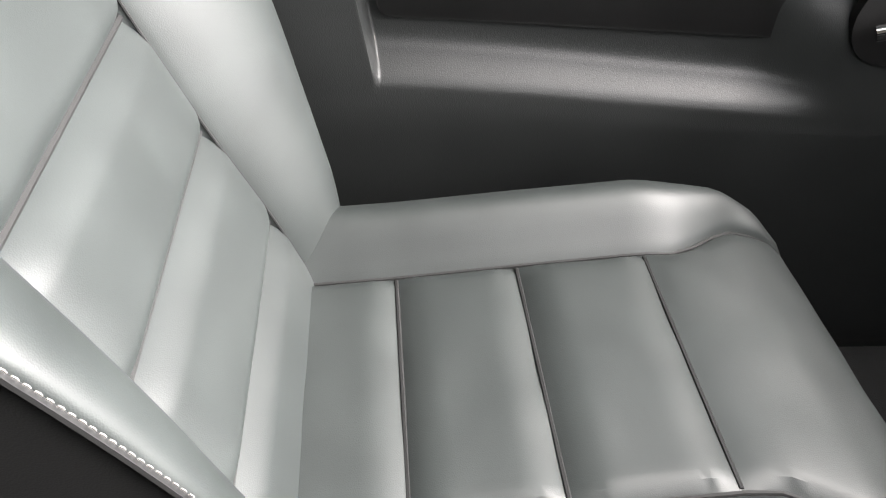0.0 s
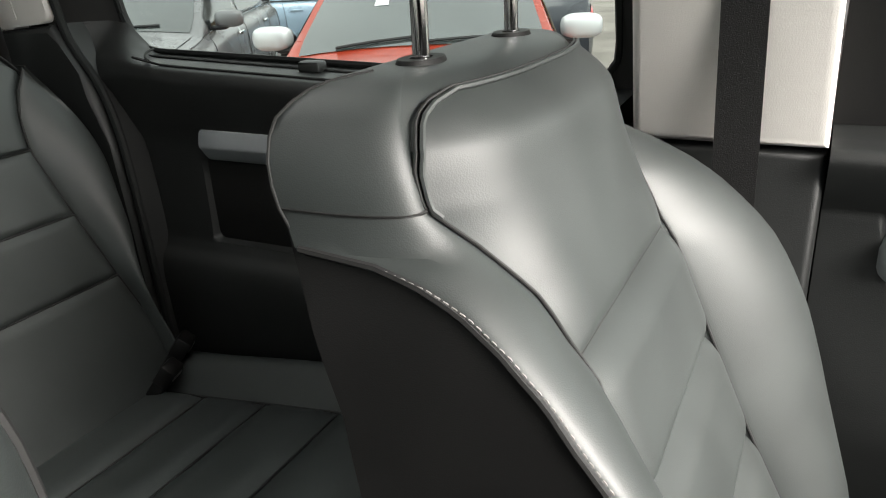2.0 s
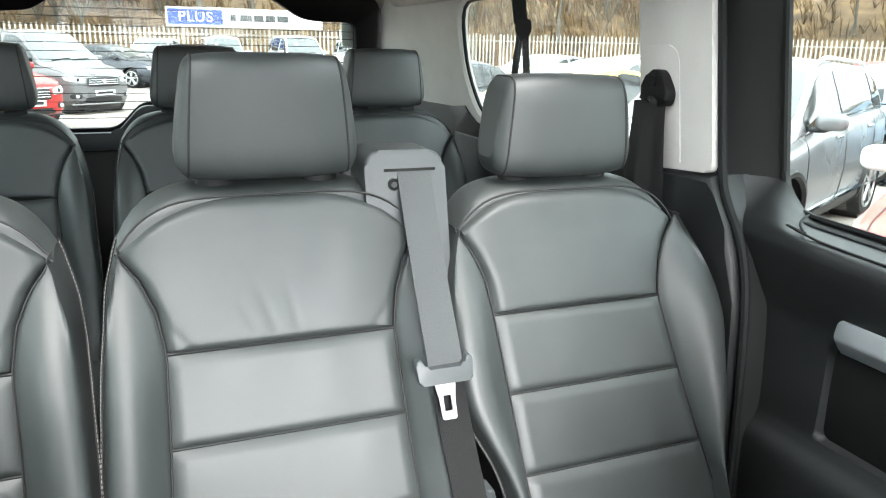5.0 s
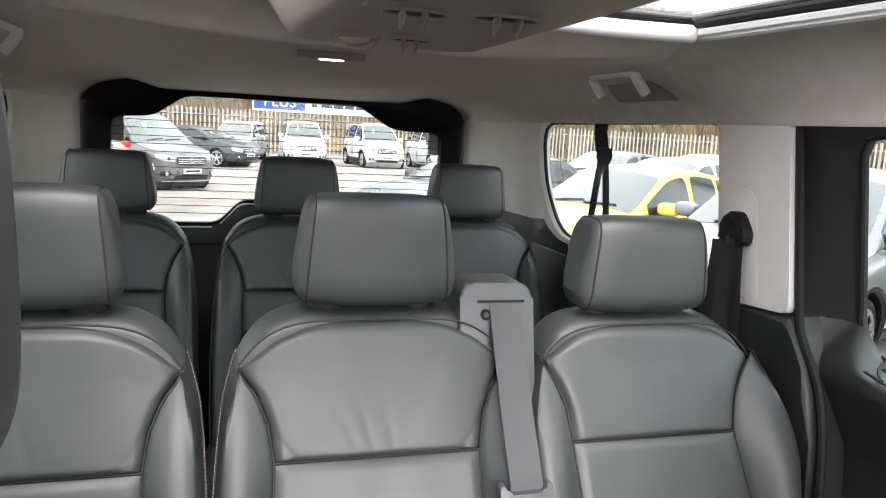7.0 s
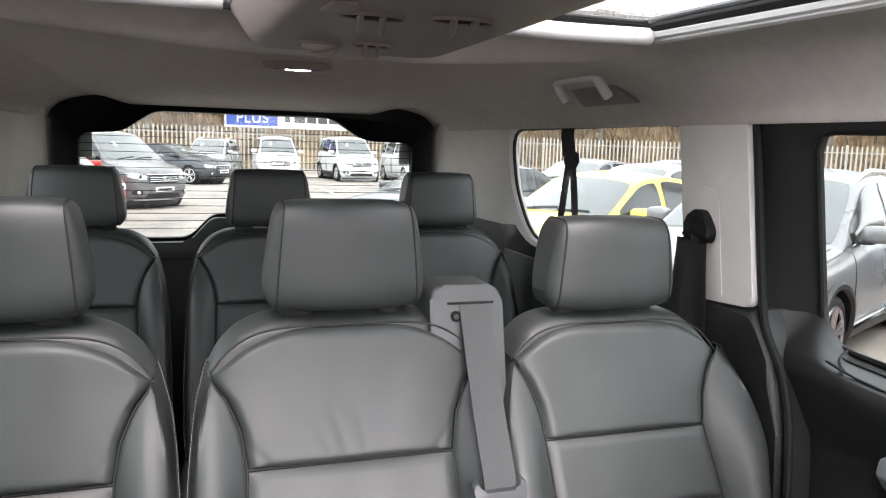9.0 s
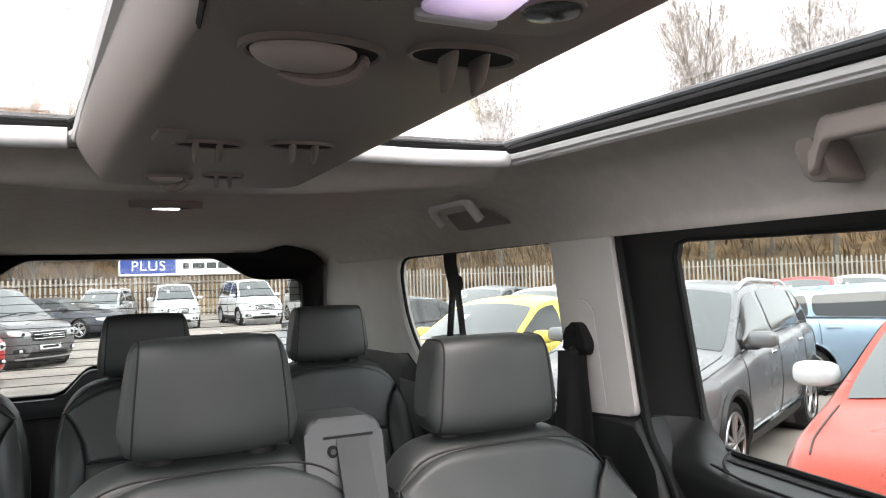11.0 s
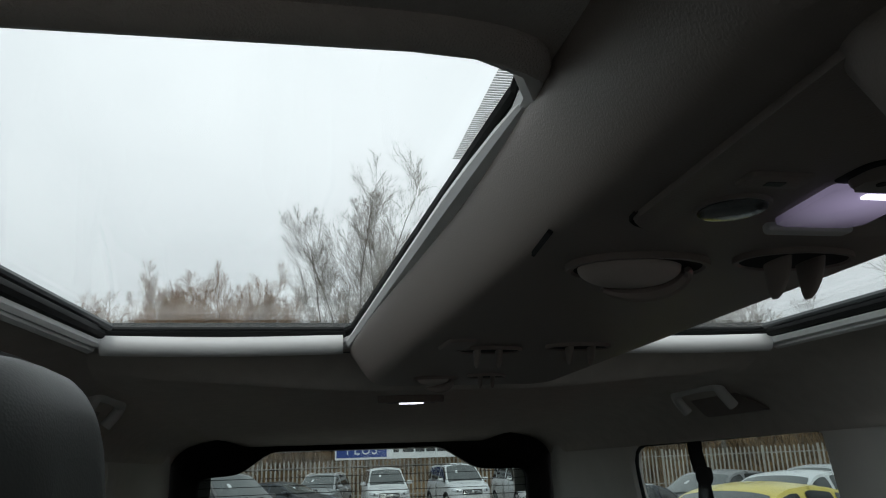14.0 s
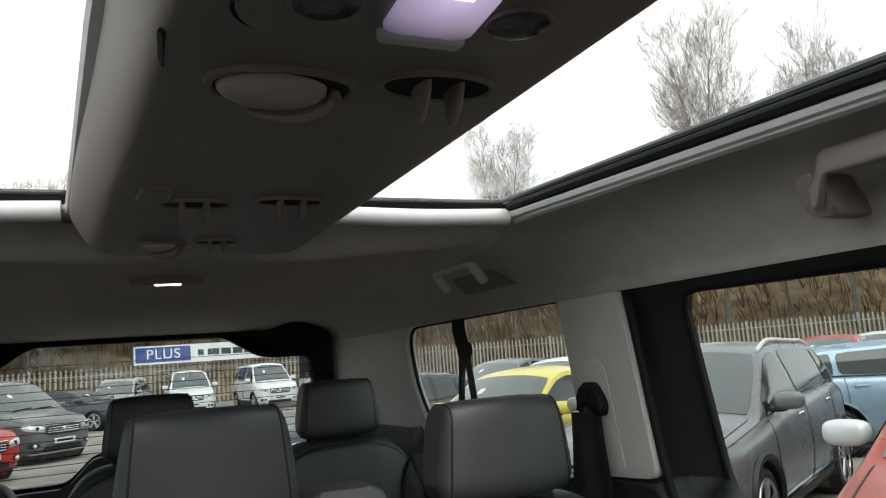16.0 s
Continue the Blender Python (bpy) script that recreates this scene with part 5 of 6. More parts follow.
def ellipse(cx, cy, a, b, n=36, sq=0.9):
    return [(cx + a * math.copysign(abs(math.cos(t)) ** sq, math.cos(t)), cy + b * math.copysign(abs(math.sin(t)) ** sq, math.sin(t))) for t in [2 * math.pi * k / n for k in range(n)]]


def vent(cx, cy, a, b, prongs, z=ZB, tall=1.0):
    v = part("air_vent", ring_panel([Vector(p) for p in ellipse(cx, cy, a, b, 60)], [Vector(p) for p in ellipse(cx, cy, a * 0.89, b * 0.83, 60)], lambda p, q, d: (p, q, z - 0.0035 + d), 0.006, 0.002, 60), CONSOLE, rc, "oval air vent")
    part("duct", slab(ellipse(cx, cy, a * 0.90, b * 0.84), lambda p, q, d: (p, q, z - 0.0022 + d), 0.002), DARK_HOLE, v, "black duct")
    for px in prongs:
        rings = [[(px + w * tall * math.cos(t), cy + b * (sh + l * math.sin(t)), z - dz * tall) for t in np.linspace(0, 2 * math.pi, 17)[:-1]]
                 for w, l, sh, dz in ((0.0040, 0.62, 0.02, 0.001), (0.0038, 0.55, 0.07, 0.008), (0.0034, 0.42, 0.16, 0.015), (0.0027, 0.28, 0.27, 0.020), (0.0014, 0.14, 0.36, 0.0230))]
        part("fin", loft(rings), CONSOLE, v, "tapered vent fin")
    return v


def ball_vent(cx, cy, a, b, z=ZB):
    v = part("ball_vent", ring_panel([Vector(p) for p in ellipse(cx, cy, a, b, 60)], [Vector(p) for p in ellipse(cx, cy, a * 0.88, b * 0.85, 60)], lambda p, q, d: (p, q, z - 0.004 + d), 0.006, 0.002, 60), CONSOLE, rc, "turning ball vent")
    # black disc puts in the shadow crescent beside the offset bowl
    part("duct", slab(ellipse(cx, cy, a * 0.89, b * 0.86), lambda p, q, d: (p, q, z - 0.0026 + d), 0.002), DARK_HOLE, v, "black duct")
    # a bowl turned aside, with its rim standing out on the far side
    bx, by = cx - a * 0.14, cy - b * 0.06
    ball = grid(lambda u, w: (bx + a * 0.72 * math.cos(2 * math.pi * u) * math.cos(w * math.pi / 2) ** 0.8, by + b * 0.76 * math.sin(2 * math.pi * u) * math.cos(w * math.pi / 2) ** 0.8, z - 0.003 - 0.40 * b * math.sin(w * math.pi / 2)), 32, 12, wrap=True)
    part("ball", ball, PALE, v, "pale turned bowl")
    cres = [(cx + a * 0.70 * math.cos(t), cy + b * 0.62 * math.sin(t), z - 0.005 - 0.009 * max(0, math.sin(t))) for t in np.linspace(-0.5, 2.2, 28)]
    part("ball_rim", tube(cres, [0.0015 + 0.0045 * math.sin(math.pi * k / 27) for k in range(28)], 8), CONSOLE, v)
    return v


ball_vent(-0.024, 0.580, 0.043, 0.027)
vent(0.063, 0.560, 0.036, 0.021, (0.053, 0.074))
vent(-0.040, 0.890, 0.033, 0.016, (-0.052, -0.030), tall=0.8)
vent(0.045, 0.872, 0.033, 0.016, (0.036, 0.058), tall=0.8)
ball_vent(-0.055, 1.120, 0.028, 0.016)
vent(0.006, 1.100, 0.025, 0.014, (-0.002, 0.014), tall=0.7)
for cy in (0.86,):
    hx = -0.090 * mix(0.66, 1.0, ease((cy - 0.35) / 0.95))
    part("hook_tab", slab(round_poly([(cy - 0.026, -0.012), (cy + 0.026, -0.016), (cy + 0.022, 0.014), (cy - 0.026, 0.014)], 0.006, 3), lambda a, b, d: (hx + b, a, ZB - 0.003 + d), 0.006, 0.003), CONSOLE, rc, "folded coat hook")

part("slit", box(-0.0015, 0.0015, -0.020, 0.020, -0.002, 0.002), DARK_HOLE, rc, "dark slit").matrix_basis = pose(-0.089, 0.556, ZB + 0.0045, 0, 38, -4)

# rear ceiling lamp
rl = thing("ceiling_lamp", "slim lit ceiling lamp above the third row", "ceiling lamp")
part("bezel", slab(ellipse(-0.005, 1.742, 0.070, 0.018, 36, 1.0), lambda a, b, d: (a, b, 1.379 + d), 0.014, 0.004), CONSOLE, rl)
part("lens_frame", slab(ellipse(-0.005, 1.742, 0.050, 0.013, 36, 1.0), lambda a, b, d: (a, b, 1.3778 + d), 0.004, 0.001), PLASTIC_GREY, rl, "grey lens frame")
part("lens", slab(round_poly([(-0.030, 1.731), (0.020, 1.731), (0.020, 1.753), (-0.030, 1.753)], 0.006, 4), lambda a, b, d: (a, b, 1.3765 + d), 0.006, 0.002), LAMP_ON, rl, "lit white lens")


def grab_handle(sg, y0, y1, label):
    """A flat handle hinged on two feet in the headlining."""
    g = thing("grab_handle", label, "grab handle", "grab handles")
    x, z = 0.628, 1.366
    bar = []
    n = 26
    for k in range(n + 1):
        t = k / n
        y = mix(y0, y1, t)
        e = min(t, 1 - t) * abs(y1 - y0)
        fall = 1 - ease(e / 0.030)
        cx, cz = x - 0.030 + 0.012 * fall, z + 0.010 - 0.034 * fall
        w, h = 0.008, 0.015 + 0.008 * fall * (1 - fall)
        bar.append([(sg * (cx + p.x), y, cz + p.y) for p in round_poly([(-w, -h), (w, -h), (w, h), (-w, h)], 0.008, 3)])
    part("bar", loft(bar), CONSOLE, g)
    for y in (y0, y1):
        q = round_poly([(y - 0.017, z - 0.044), (y + 0.017, z - 0.044), (y + 0.016, z + 0.004), (y - 0.016, z + 0.004)], 0.008, 4)
        part("foot", slab(q, lambda a, b, d: (sg * (x - 0.030 + d + max(0, z - b) * 0.5), a, b), 0.075, 0.006), CONSOLE, g)
    return g


for sg in (1, -1):
    grab_handle(sg, 0.748, 0.590, "folding grey grab handle above the sliding door")
    ho = thing("coat_hook", "small pale U-shaped hook handle in the headlining", "coat hook", "coat hooks")
    part("loop", tube(curve_points([(sg * 0.592, 1.704, 1.342), (sg * 0.572, 1.704, 1.368), (sg * 0.566, 1.692, 1.382), (sg * 0.566, 1.61, 1.386), (sg * 0.566, 1.535, 1.382), (sg * 0.572, 1.522, 1.366), (sg * 0.592, 1.522, 1.342)], 6), 0.0105, 10), LIP, ho, "pale loop")
    # flat darker plate carries the shade of the hollow behind the loop
    part("recess", slab(round_poly([(1.49, 1.332), (1.715, 1.332), (1.705, 1.372), (1.53, 1.372)], 0.012, 4), lambda a, b, d: (sg * (0.640 - (b - 1.332) * 1.05 + d), a, b), 0.012), CONSOLE, ho, "shaded recess")


# ---- outside: the car park ----
ASPHALT = material("pale_worn_asphalt", (0.19, 0.165, 0.145), 0.9, grain=0.6, grain_scale=60, vary=0.22, vary_scale=0.7, tint=(0.27, 0.24, 0.215))
LINE = material("worn_white_line_paint", (0.62, 0.60, 0.57), 0.8, vary=0.25, vary_scale=6)
FENCE = material("galvanised_palisade_steel", (0.34, 0.32, 0.29), 0.55, metal=0.2, vary=0.2, vary_scale=0.6, island=0.15)
SCRUB = material("brown_winter_scrub", (0.095, 0.058, 0.028), 0.95, vary=0.45, vary_scale=0.5, tint=(0.165, 0.105, 0.050), island=0.3)
BARK = material("grey_brown_bark", (0.12, 0.105, 0.085), 0.9, vary=0.3, vary_scale=3)
TWIG = material("bare_twigs", (0.24, 0.22, 0.18), 0.9, vary=0.25, vary_scale=2, island=0.25)
TWIG_BROWN = material("reddish_bare_twigs", (0.36, 0.25, 0.16), 0.9, vary=0.25, vary_scale=2, island=0.25)
SIGN_WHITE = material("white_sign_sheet", (0.78, 0.79, 0.80), 0.5, vary=0.05)
SIGN_BLUE = material("royal_blue_sign_sheet", (0.022, 0.055, 0.26), 0.5, vary=0.06)
TYRE = material("tyre_rubber", (0.016, 0.016, 0.016), 0.8, vary=0.2)
ALLOY = material("silver_alloy_rim", (0.5, 0.5, 0.51), 0.3, metal=0.9, vary=0.08)
CAR_GLASS = material("dark_car_glass", (0.018, 0.020, 0.021), 0.05, spec=0.6, vary=0.12, vary_scale=2)
WINDSCREEN = material("windscreen_glass_under_sky", (0.05, 0.058, 0.058), 0.05, spec=0.9, coat=0.6, vary=0.25, vary_scale=1.5)
CAR_DARK = material("dark_car_trim", (0.014, 0.014, 0.015), 0.5)
HEADLIGHT = material("headlamp_lens", (0.62, 0.64, 0.66), 0.12, metal=0.4, vary=0.15, vary_scale=12)
TAIL_RED = material("red_tail_lamp", (0.45, 0.015, 0.01), 0.2, coat=0.5)
PLATE = material("white_number_plate", (0.75, 0.75, 0.74), 0.4, vary=0.03)

setting("ground", grid(lambda u, v: (mix(-400, 400, u), mix(-400, 400, v), GROUND), 8, 8), ASPHALT, "pale grey car park tarmac", "ground", both=False)


def paint(name, color, rough=0.28):
    return material(name, color, rough, metal=0.25, spec=0.4, vary=0.05, vary_scale=1.5, coat=0.25)


def blob(a, b, c, k=0.7, nu=20, nv=12):
    """A rounded block with half sizes a, b, c; the smaller k, the squarer."""
    sp = lambda v: math.copysign(abs(v) ** k, v)
    return grid(lambda u, v: (a * sp(math.cos(2 * math.pi * u)) * sp(math.cos(math.pi * (v - 0.5))), b * sp(math.sin(2 * math.pi * u)) * sp(math.cos(math.pi * (v - 0.5))), c * sp(math.sin(math.pi * (v - 0.5)))), nu, nv, wrap=True)


def car(label, mat, L=4.2, W=1.78, H=1.50, hood=0.96, belt=0.98, nose=1.05, run=0.85, rails=False, van=False, mirror_mat=None, clad=False, bars=3, doors=True, group="parked cars"):
    """A parked car with its nose towards -y, standing on z = 0. nose: from the front to the windscreen's foot; run: the windscreen's length on plan."""
    c = thing("car", label, "car", group)
    hw, r = W / 2, 0.345 if clad else 0.325
    soft_line = lambda y, ys, zs, k=0.05: sum(interp(y + d * k, ys, zs) for d in (-1, -0.5, 0, 0.5, 1)) / 5
    back = [(L - 0.40, H - 0.03), (L - 0.13, H - 0.13), (L - 0.04, belt + 0.10), (L, belt - 0.22)] if van else [(L - 0.78, H - 0.05), (L - 0.52, H - 0.13), (L - 0.14, belt + 0.13), (L - 0.03, belt - 0.02), (L, belt - 0.26)]
    top = [(0, hood - 0.30), (0.07, hood - 0.19), (0.22, hood - 0.10), (0.55, hood - 0.04), (nose, hood + 0.03), (nose + run, H - 0.075), (nose + run + 0.22, H - 0.02), (nose + run + 0.6, H)] + back
    zc = lambda y: soft_line(y, [p[0] for p in top], [p[1] for p in top], 0.05 if 0.4 < y < L - 0.3 else 0.015)
    zb = lambda y: min(zc(y) - 0.03, soft_line(y, (0, 0.08, 0.3, nose, nose + 0.6, L - 0.7, L - 0.1, L), (hood - 0.36, hood - 0.26, hood - 0.15, hood - 0.05, belt - 0.01, belt + 0.05, belt + 0.02, belt - 0.30)))
    wide = lambda y: hw * soft_line(y, (0, 0.05, 0.18, 0.5, 0.95, L - 0.9, L - 0.35, L - 0.1, L), (0.72, 0.83, 0.925, 0.985, 1.0, 1.0, 0.975, 0.90, 0.76), 0.03)
    zs = lambda y: interp(y, (0, 0.15, 0.5, L - 0.5, L - 0.15, L), (0.30, 0.23, 0.20, 0.20, 0.27, 0.36))
    crown = lambda y: min(0.055, 0.6 * (zc(y) - zb(y)))
    lean = 0.23 * hw / (H - belt)

    def bend(x, y, z):
        f = min(1.0, abs(x) / hw) ** 2
        return (x, y - L / 2 + 0.15 * f * ease((0.8 - y) / 0.8) - 0.09 * f * ease((y - L + 0.7) / 0.7), z)

    def low(y, t, out=0.0):
        """A point on the lower side: t from the sill to the shoulder."""
        z = mix(zs(y), zb(y), t)
        return ((wide(y) + out) * interp(t, (0, 0.10, 0.28, 0.5, 0.72, 0.86, 0.94, 1), (0.87, 0.955, 0.982, 1.0, 0.992, 0.978, 0.955, 0.915)), y, z)

    def edge(y):
        ze = zc(y) - crown(y)
        return max(0.3 * hw, wide(y) * 0.905 - lean * (ze - zb(y))), ze

    def up(y, t, out=0.0):
        """A point on the side above the shoulder."""
        xe, ze = edge(y)
        return (mix(wide(y) * 0.905, xe, t) + 0.018 * math.sin(math.pi * t) + out, y, mix(zb(y) + 0.006, ze, t))

    def over(y, u, out=0.0):
        """A point on the bonnet, the windscreen or the roof."""
        xe, ze = edge(y)
        return (u * xe, y, ze + crown(y) * (1 - abs(u) ** 2.4) + out)

    def mirror_x(p, s):
        return bend(s * p[0], p[1], p[2])

    ys = sorted(set([0, 0.02, 0.05, 0.09, 0.14, 0.2, 0.28, L - 0.22, L - 0.15, L - 0.09, L - 0.05, L - 0.02, L] + [round(v, 3) for v in np.linspace(0.36, L - 0.3, 52)]))
    rings = []
    for y in ys:
        half = [low(y, t) for t in (0, 0.06, 0.14, 0.24, 0.36, 0.5, 0.62, 0.74, 0.84, 0.91, 0.96, 1)] + [up(y, t) for t in (0.0, 0.12, 0.3, 0.5, 0.7, 0.88, 1)] + [over(y, u) for u in (0.95, 0.86, 0.7, 0.45, 0.2)]
        rings.append([mirror_x(p, 1) for p in half] + [mirror_x(p, -1) for p in half[::-1]])
    for k in range(3):
        for first in (True, False):
            base = rings[0] if first else rings[-1]
            zm = (base[0][2] + max(p[2] for p in base)) / 2
            shrunk = [bend(x * 0.68, 0 if first else L, zm + (z - zm) * 0.68) for x, y, z in base]
            rings = [shrunk] + rings if first else rings + [shrunk]
    bm = loft(rings)
    axles = (nose * 0.5 + 0.34, L - 0.80)
    ra = r + 0.055
    gone = []
    for f in bm.faces:
        q = f.calc_center_median()
        if abs(q.x) > hw * 0.62 and q.z < ra + r and any((q.y + L / 2 - a) ** 2 + (q.z - r) ** 2 < ra * ra for a in axles):
            gone.append(f)
    bmesh.ops.delete(bm, geom=gone, context="FACES")
    for v in bm.verts:
        for a in axles:
            dy, dz = v.co.y + L / 2 - a, v.co.z - r
            d = math.hypot(dy, dz)
            if abs(v.co.x) > hw * 0.62 and d < ra + 0.035:
                v.co.y, v.co.z = v.co.y + dy * (ra / d - 1), v.co.z + dz * (ra / d - 1)
    part("body", bm, mat, c)
    # glass
    soft = lambda u, v, k=0.10: (0.5 + 0.5 * (2 * u - 1) * (1 - k * (2 * v - 1) ** 4), 0.5 + 0.5 * (2 * v - 1) * (1 - k * (2 * u - 1) ** 4))
    part("windscreen", grid(lambda u, v: (lambda p, q: bend(*over(mix(nose + 0.04, nose + run - 0.02, q), mix(-0.93, 0.93, p), 0.007)))(*soft(u, v, 0.03)), 16, 12), WINDSCREEN, c, "sloping glass that mirrors the sky")
    ga, gb = (L - 0.11, L - 0.045) if van else (L - 0.50, L - 0.17)
    part("rear_window", grid(lambda u, v: (lambda p, q: bend(*over(mix(ga, gb, q), mix(-0.85, 0.85, p), 0.008)))(*soft(u, v)), 10, 8), CAR_GLASS, c, "dark glass")
    yb = nose + run + (0.42 if not van else 0.55)
    wins = [(nose + 0.26, yb - 0.05), (yb + 0.05, L - 0.92), (L - 0.86, L - 0.46 if not van else L - 0.24)]
    for s in (1, -1):
        for a, b in wins:
            part("side_window", grid(lambda u, v, a=a, b=b: (lambda p, q: mirror_x(up(mix(a, b, p), mix(0.09, 0.90, q), 0.007), s))(*soft(u, v, 0.06)), 14, 6), CAR_GLASS, c, "dark glass")
        part("window_line", tube([mirror_x(up(y, 0.05, 0.008), s) for y in np.linspace(nose + 0.2, L - 0.45, 24)], 0.010, 5), CHROME if rails else CAR_DARK, c)
        if doors:
            for yy in (nose + 0.16, yb, L - 1.02):
                part("door_gap", tube([mirror_x(low(yy + 0.05 * t, t, 0.001), s) for t in np.linspace(0.06, 0.99, 12)], 0.0055, 4), CAR_DARK, c)
            for yy in (yb - 0.20, L - 1.16):
                p = low(yy, 0.87, 0.012)
                part("door_handle", blob(0.016, 0.10, 0.018, 0.6, 12, 6), CHROME if rails else mat, c).matrix_basis = Matrix.Translation(mirror_x(p, s))
        part("bonnet_gap", tube([bend(s * 0.93 * edge(y)[0], y, over(y, 0.93)[2] + 0.001) for y in np.linspace(0.30, nose - 0.02, 12)], 0.005, 4), CAR_DARK, c)
        mx, my, mz = mirror_x(up(nose + 0.42, 0.06), s)
        mm = part("mirror", blob(0.125, 0.075, 0.072, 0.62), mirror_mat or mat, c, "door mirror")
        mm.matrix_basis = pose(mx + s * 0.15, my, mz + 0.075, 0, 0, s * 8)
        part("mirror_rim", blob(0.115, 0.03, 0.062, 0.6, 16, 8), CAR_DARK, mm).matrix_basis = pose(0, 0.055, 0)
        part("mirror_foot", blob(0.10, 0.05, 0.022, 0.7, 12, 6), CAR_DARK, c).matrix_basis = pose(mx + s * 0.04, my, mz + 0.004)
        # lamps on the rounded corner of the front
        def front_y(x, z):
            f = abs(x) / hw
            return interp(z, (0.25, 0.40, hood - 0.30, hood - 0.22, hood - 0.15), (0.04, 0.0, 0.0, 0.05, 0.12)) + interp(f, (0.72, 0.83, 0.925, 0.985), (0, 0.05, 0.18, 0.45)) + 0.15 * f * f - L / 2
        def lamp(x0, x1, za, zb_, rise, out=0.014):
            return grid(lambda u, v: (lambda p, q: (lambda x, z: (s * x, front_y(x, z) - out, z))(hw * mix(x0, x1, p), mix(za, zb_, q) + rise * p))(*soft(u, v, 0.14)), 12, 6)
        hl = part("headlamp", lamp(0.50, 0.90, hood - 0.40, hood - 0.27, 0.06), HEADLIGHT, c, "clear headlamp")
        part("lamp_eye", blob(0.045, 0.02, 0.04, 0.9, 12, 8), CAR_DARK, hl).matrix_basis = Matrix.Translation((s * hw * 0.66, front_y(hw * 0.66, hood - 0.31) - 0.004, hood - 0.31))
        part("fog_recess", lamp(0.60, 0.84, 0.36, 0.46, 0.0, 0.008), CAR_DARK, c)
        part("fog_lamp", blob(0.045, 0.025, 0.040, 0.9, 12, 8), HEADLIGHT, c).matrix_basis = Matrix.Translation((s * hw * 0.71, front_y(hw * 0.71, 0.41) - 0.006, 0.41))
        part("tail_lamp", grid(lambda u, v: (lambda y, t: mirror_x(low(y, t, 0.010), s))(mix(L - 0.30, L - 0.02, u), mix(0.70, 0.97, v)), 8, 6), TAIL_RED, c, "red lamp")
        if rails:
            yr0, yr1 = nose + run + 0.06, L - 0.55
            part("roof_rail", tube(curve_points([mirror_x((edge(yr0)[0] * 0.95, yr0, edge(yr0)[1] + 0.015), s)] + [mirror_x((edge(y)[0] * 0.95, y, edge(y)[1] + 0.046), s) for y in np.linspace(yr0 + 0.34, yr1 - 0.28, 5)] + [mirror_x((edge(yr1)[0] * 0.95, yr1, edge(yr1)[1] + 0.015), s)], 4), 0.020, 6), LIP, c, "pale roof rail")
        if clad:
            part("sill_cladding", grid(lambda u, v: mirror_x(low(mix(axles[0] + ra - 0.02, axles[1] - ra + 0.02, u), mix(0.0, 0.20, v), 0.012), s), 12, 4), CAR_DARK, c, "black cladding")
            part("sill_strip", tube([mirror_x(low(y, 0.21, 0.018), s) for y in np.linspace(axles[0] + ra + 0.02, axles[1] - ra - 0.02, 12)], 0.024, 6), CHROME, c, "bright sill strip")
        for wy0 in axles:
            wy = wy0 - L / 2
            wx = s * (hw - 0.115)
            ring = lambda x, k, n=26: [(s * x, wy + k * math.cos(2 * math.pi * i / n), r + k * math.sin(2 * math.pi * i / n)) for i in range(n)]
            part("arch_liner", loft([ring(hw * 0.975, ra), ring(hw - 0.30, ra), ring(hw - 0.30, 0.02)], caps=False), CAR_DARK, c)
            arch = []
            for a in np.linspace(-0.35, math.pi + 0.35, 26):
                z = r + (ra + 0.012) * math.sin(a)
                y = wy0 + (ra + 0.012) * math.cos(a)
                t = min(1, max(0, (z - zs(y)) / (zb(y) - zs(y))))
                arch.append(mirror_x((low(y, t, 0.004)[0], y, z), s))
            part("wheel_arch", tube(arch, 0.034 if clad else 0.014, 6), CAR_DARK if clad else mat, c)
            wheel = part("wheel", grid(lambda u, v: (wx + s * 0.105 * math.copysign(abs(math.cos(2 * math.pi * v)) ** 0.6, math.cos(2 * math.pi * v)), wy + (r - 0.06 + 0.06 * math.sin(2 * math.pi * v)) * math.cos(2 * math.pi * u), r + (r - 0.06 + 0.06 * math.sin(2 * math.pi * v)) * math.sin(2 * math.pi * u)), 28, 10), TYRE, c, "black tyre")
            part("brake_disc", tube([(wx + s * 0.02, wy, r), (wx + s * 0.03, wy, r)], 0.20, 20), CAR_DARK, wheel)
            rim = tube([(wx + s * 0.06, wy, r), (wx + s * 0.095, wy, r)], 0.05, 12)
            for k in range(10):
                a = 2 * math.pi * (k // 2) / 5 + 0.3 + (0.17 if k % 2 else -0.17)
                join(rim, tube([(wx + s * 0.088, wy, r), (wx + s * 0.098, wy + 0.235 * math.cos(a), r + 0.235 * math.sin(a))], [0.020, 0.017], 5))
            join(rim, tube([(wx + s * 0.092, wy + 0.238 * math.cos(a), r + 0.238 * math.sin(a)) for a in np.linspace(0, 2 * math.pi, 29)], 0.017, 6, False))
            part("rim", rim, ALLOY, wheel, "spoked alloy rim")
    # front
    patch = lambda x0, x1, za, zb_, out: grid(lambda u, v: (lambda p, q: (lambda x, z: (x, front_y(x, z) - out, z))(hw * mix(x0, x1, p), mix(za, zb_, q)))(*soft(u, v, 0.08)), 16, 6)
    gr = part("grille", patch(-0.46, 0.46, hood - 0.47, hood - 0.27, 0.012), CAR_DARK, c, "black grille")
    for k in range(bars):
        z = mix(hood - 0.44, hood - 0.30, (k + 0.5) / bars)
        part("grille_bar", tube([(x, front_y(x, z) - 0.018, z) for x in np.linspace(-0.42 * hw, 0.42 * hw, 9)], 0.008, 5), CHROME, gr, "bright bar")
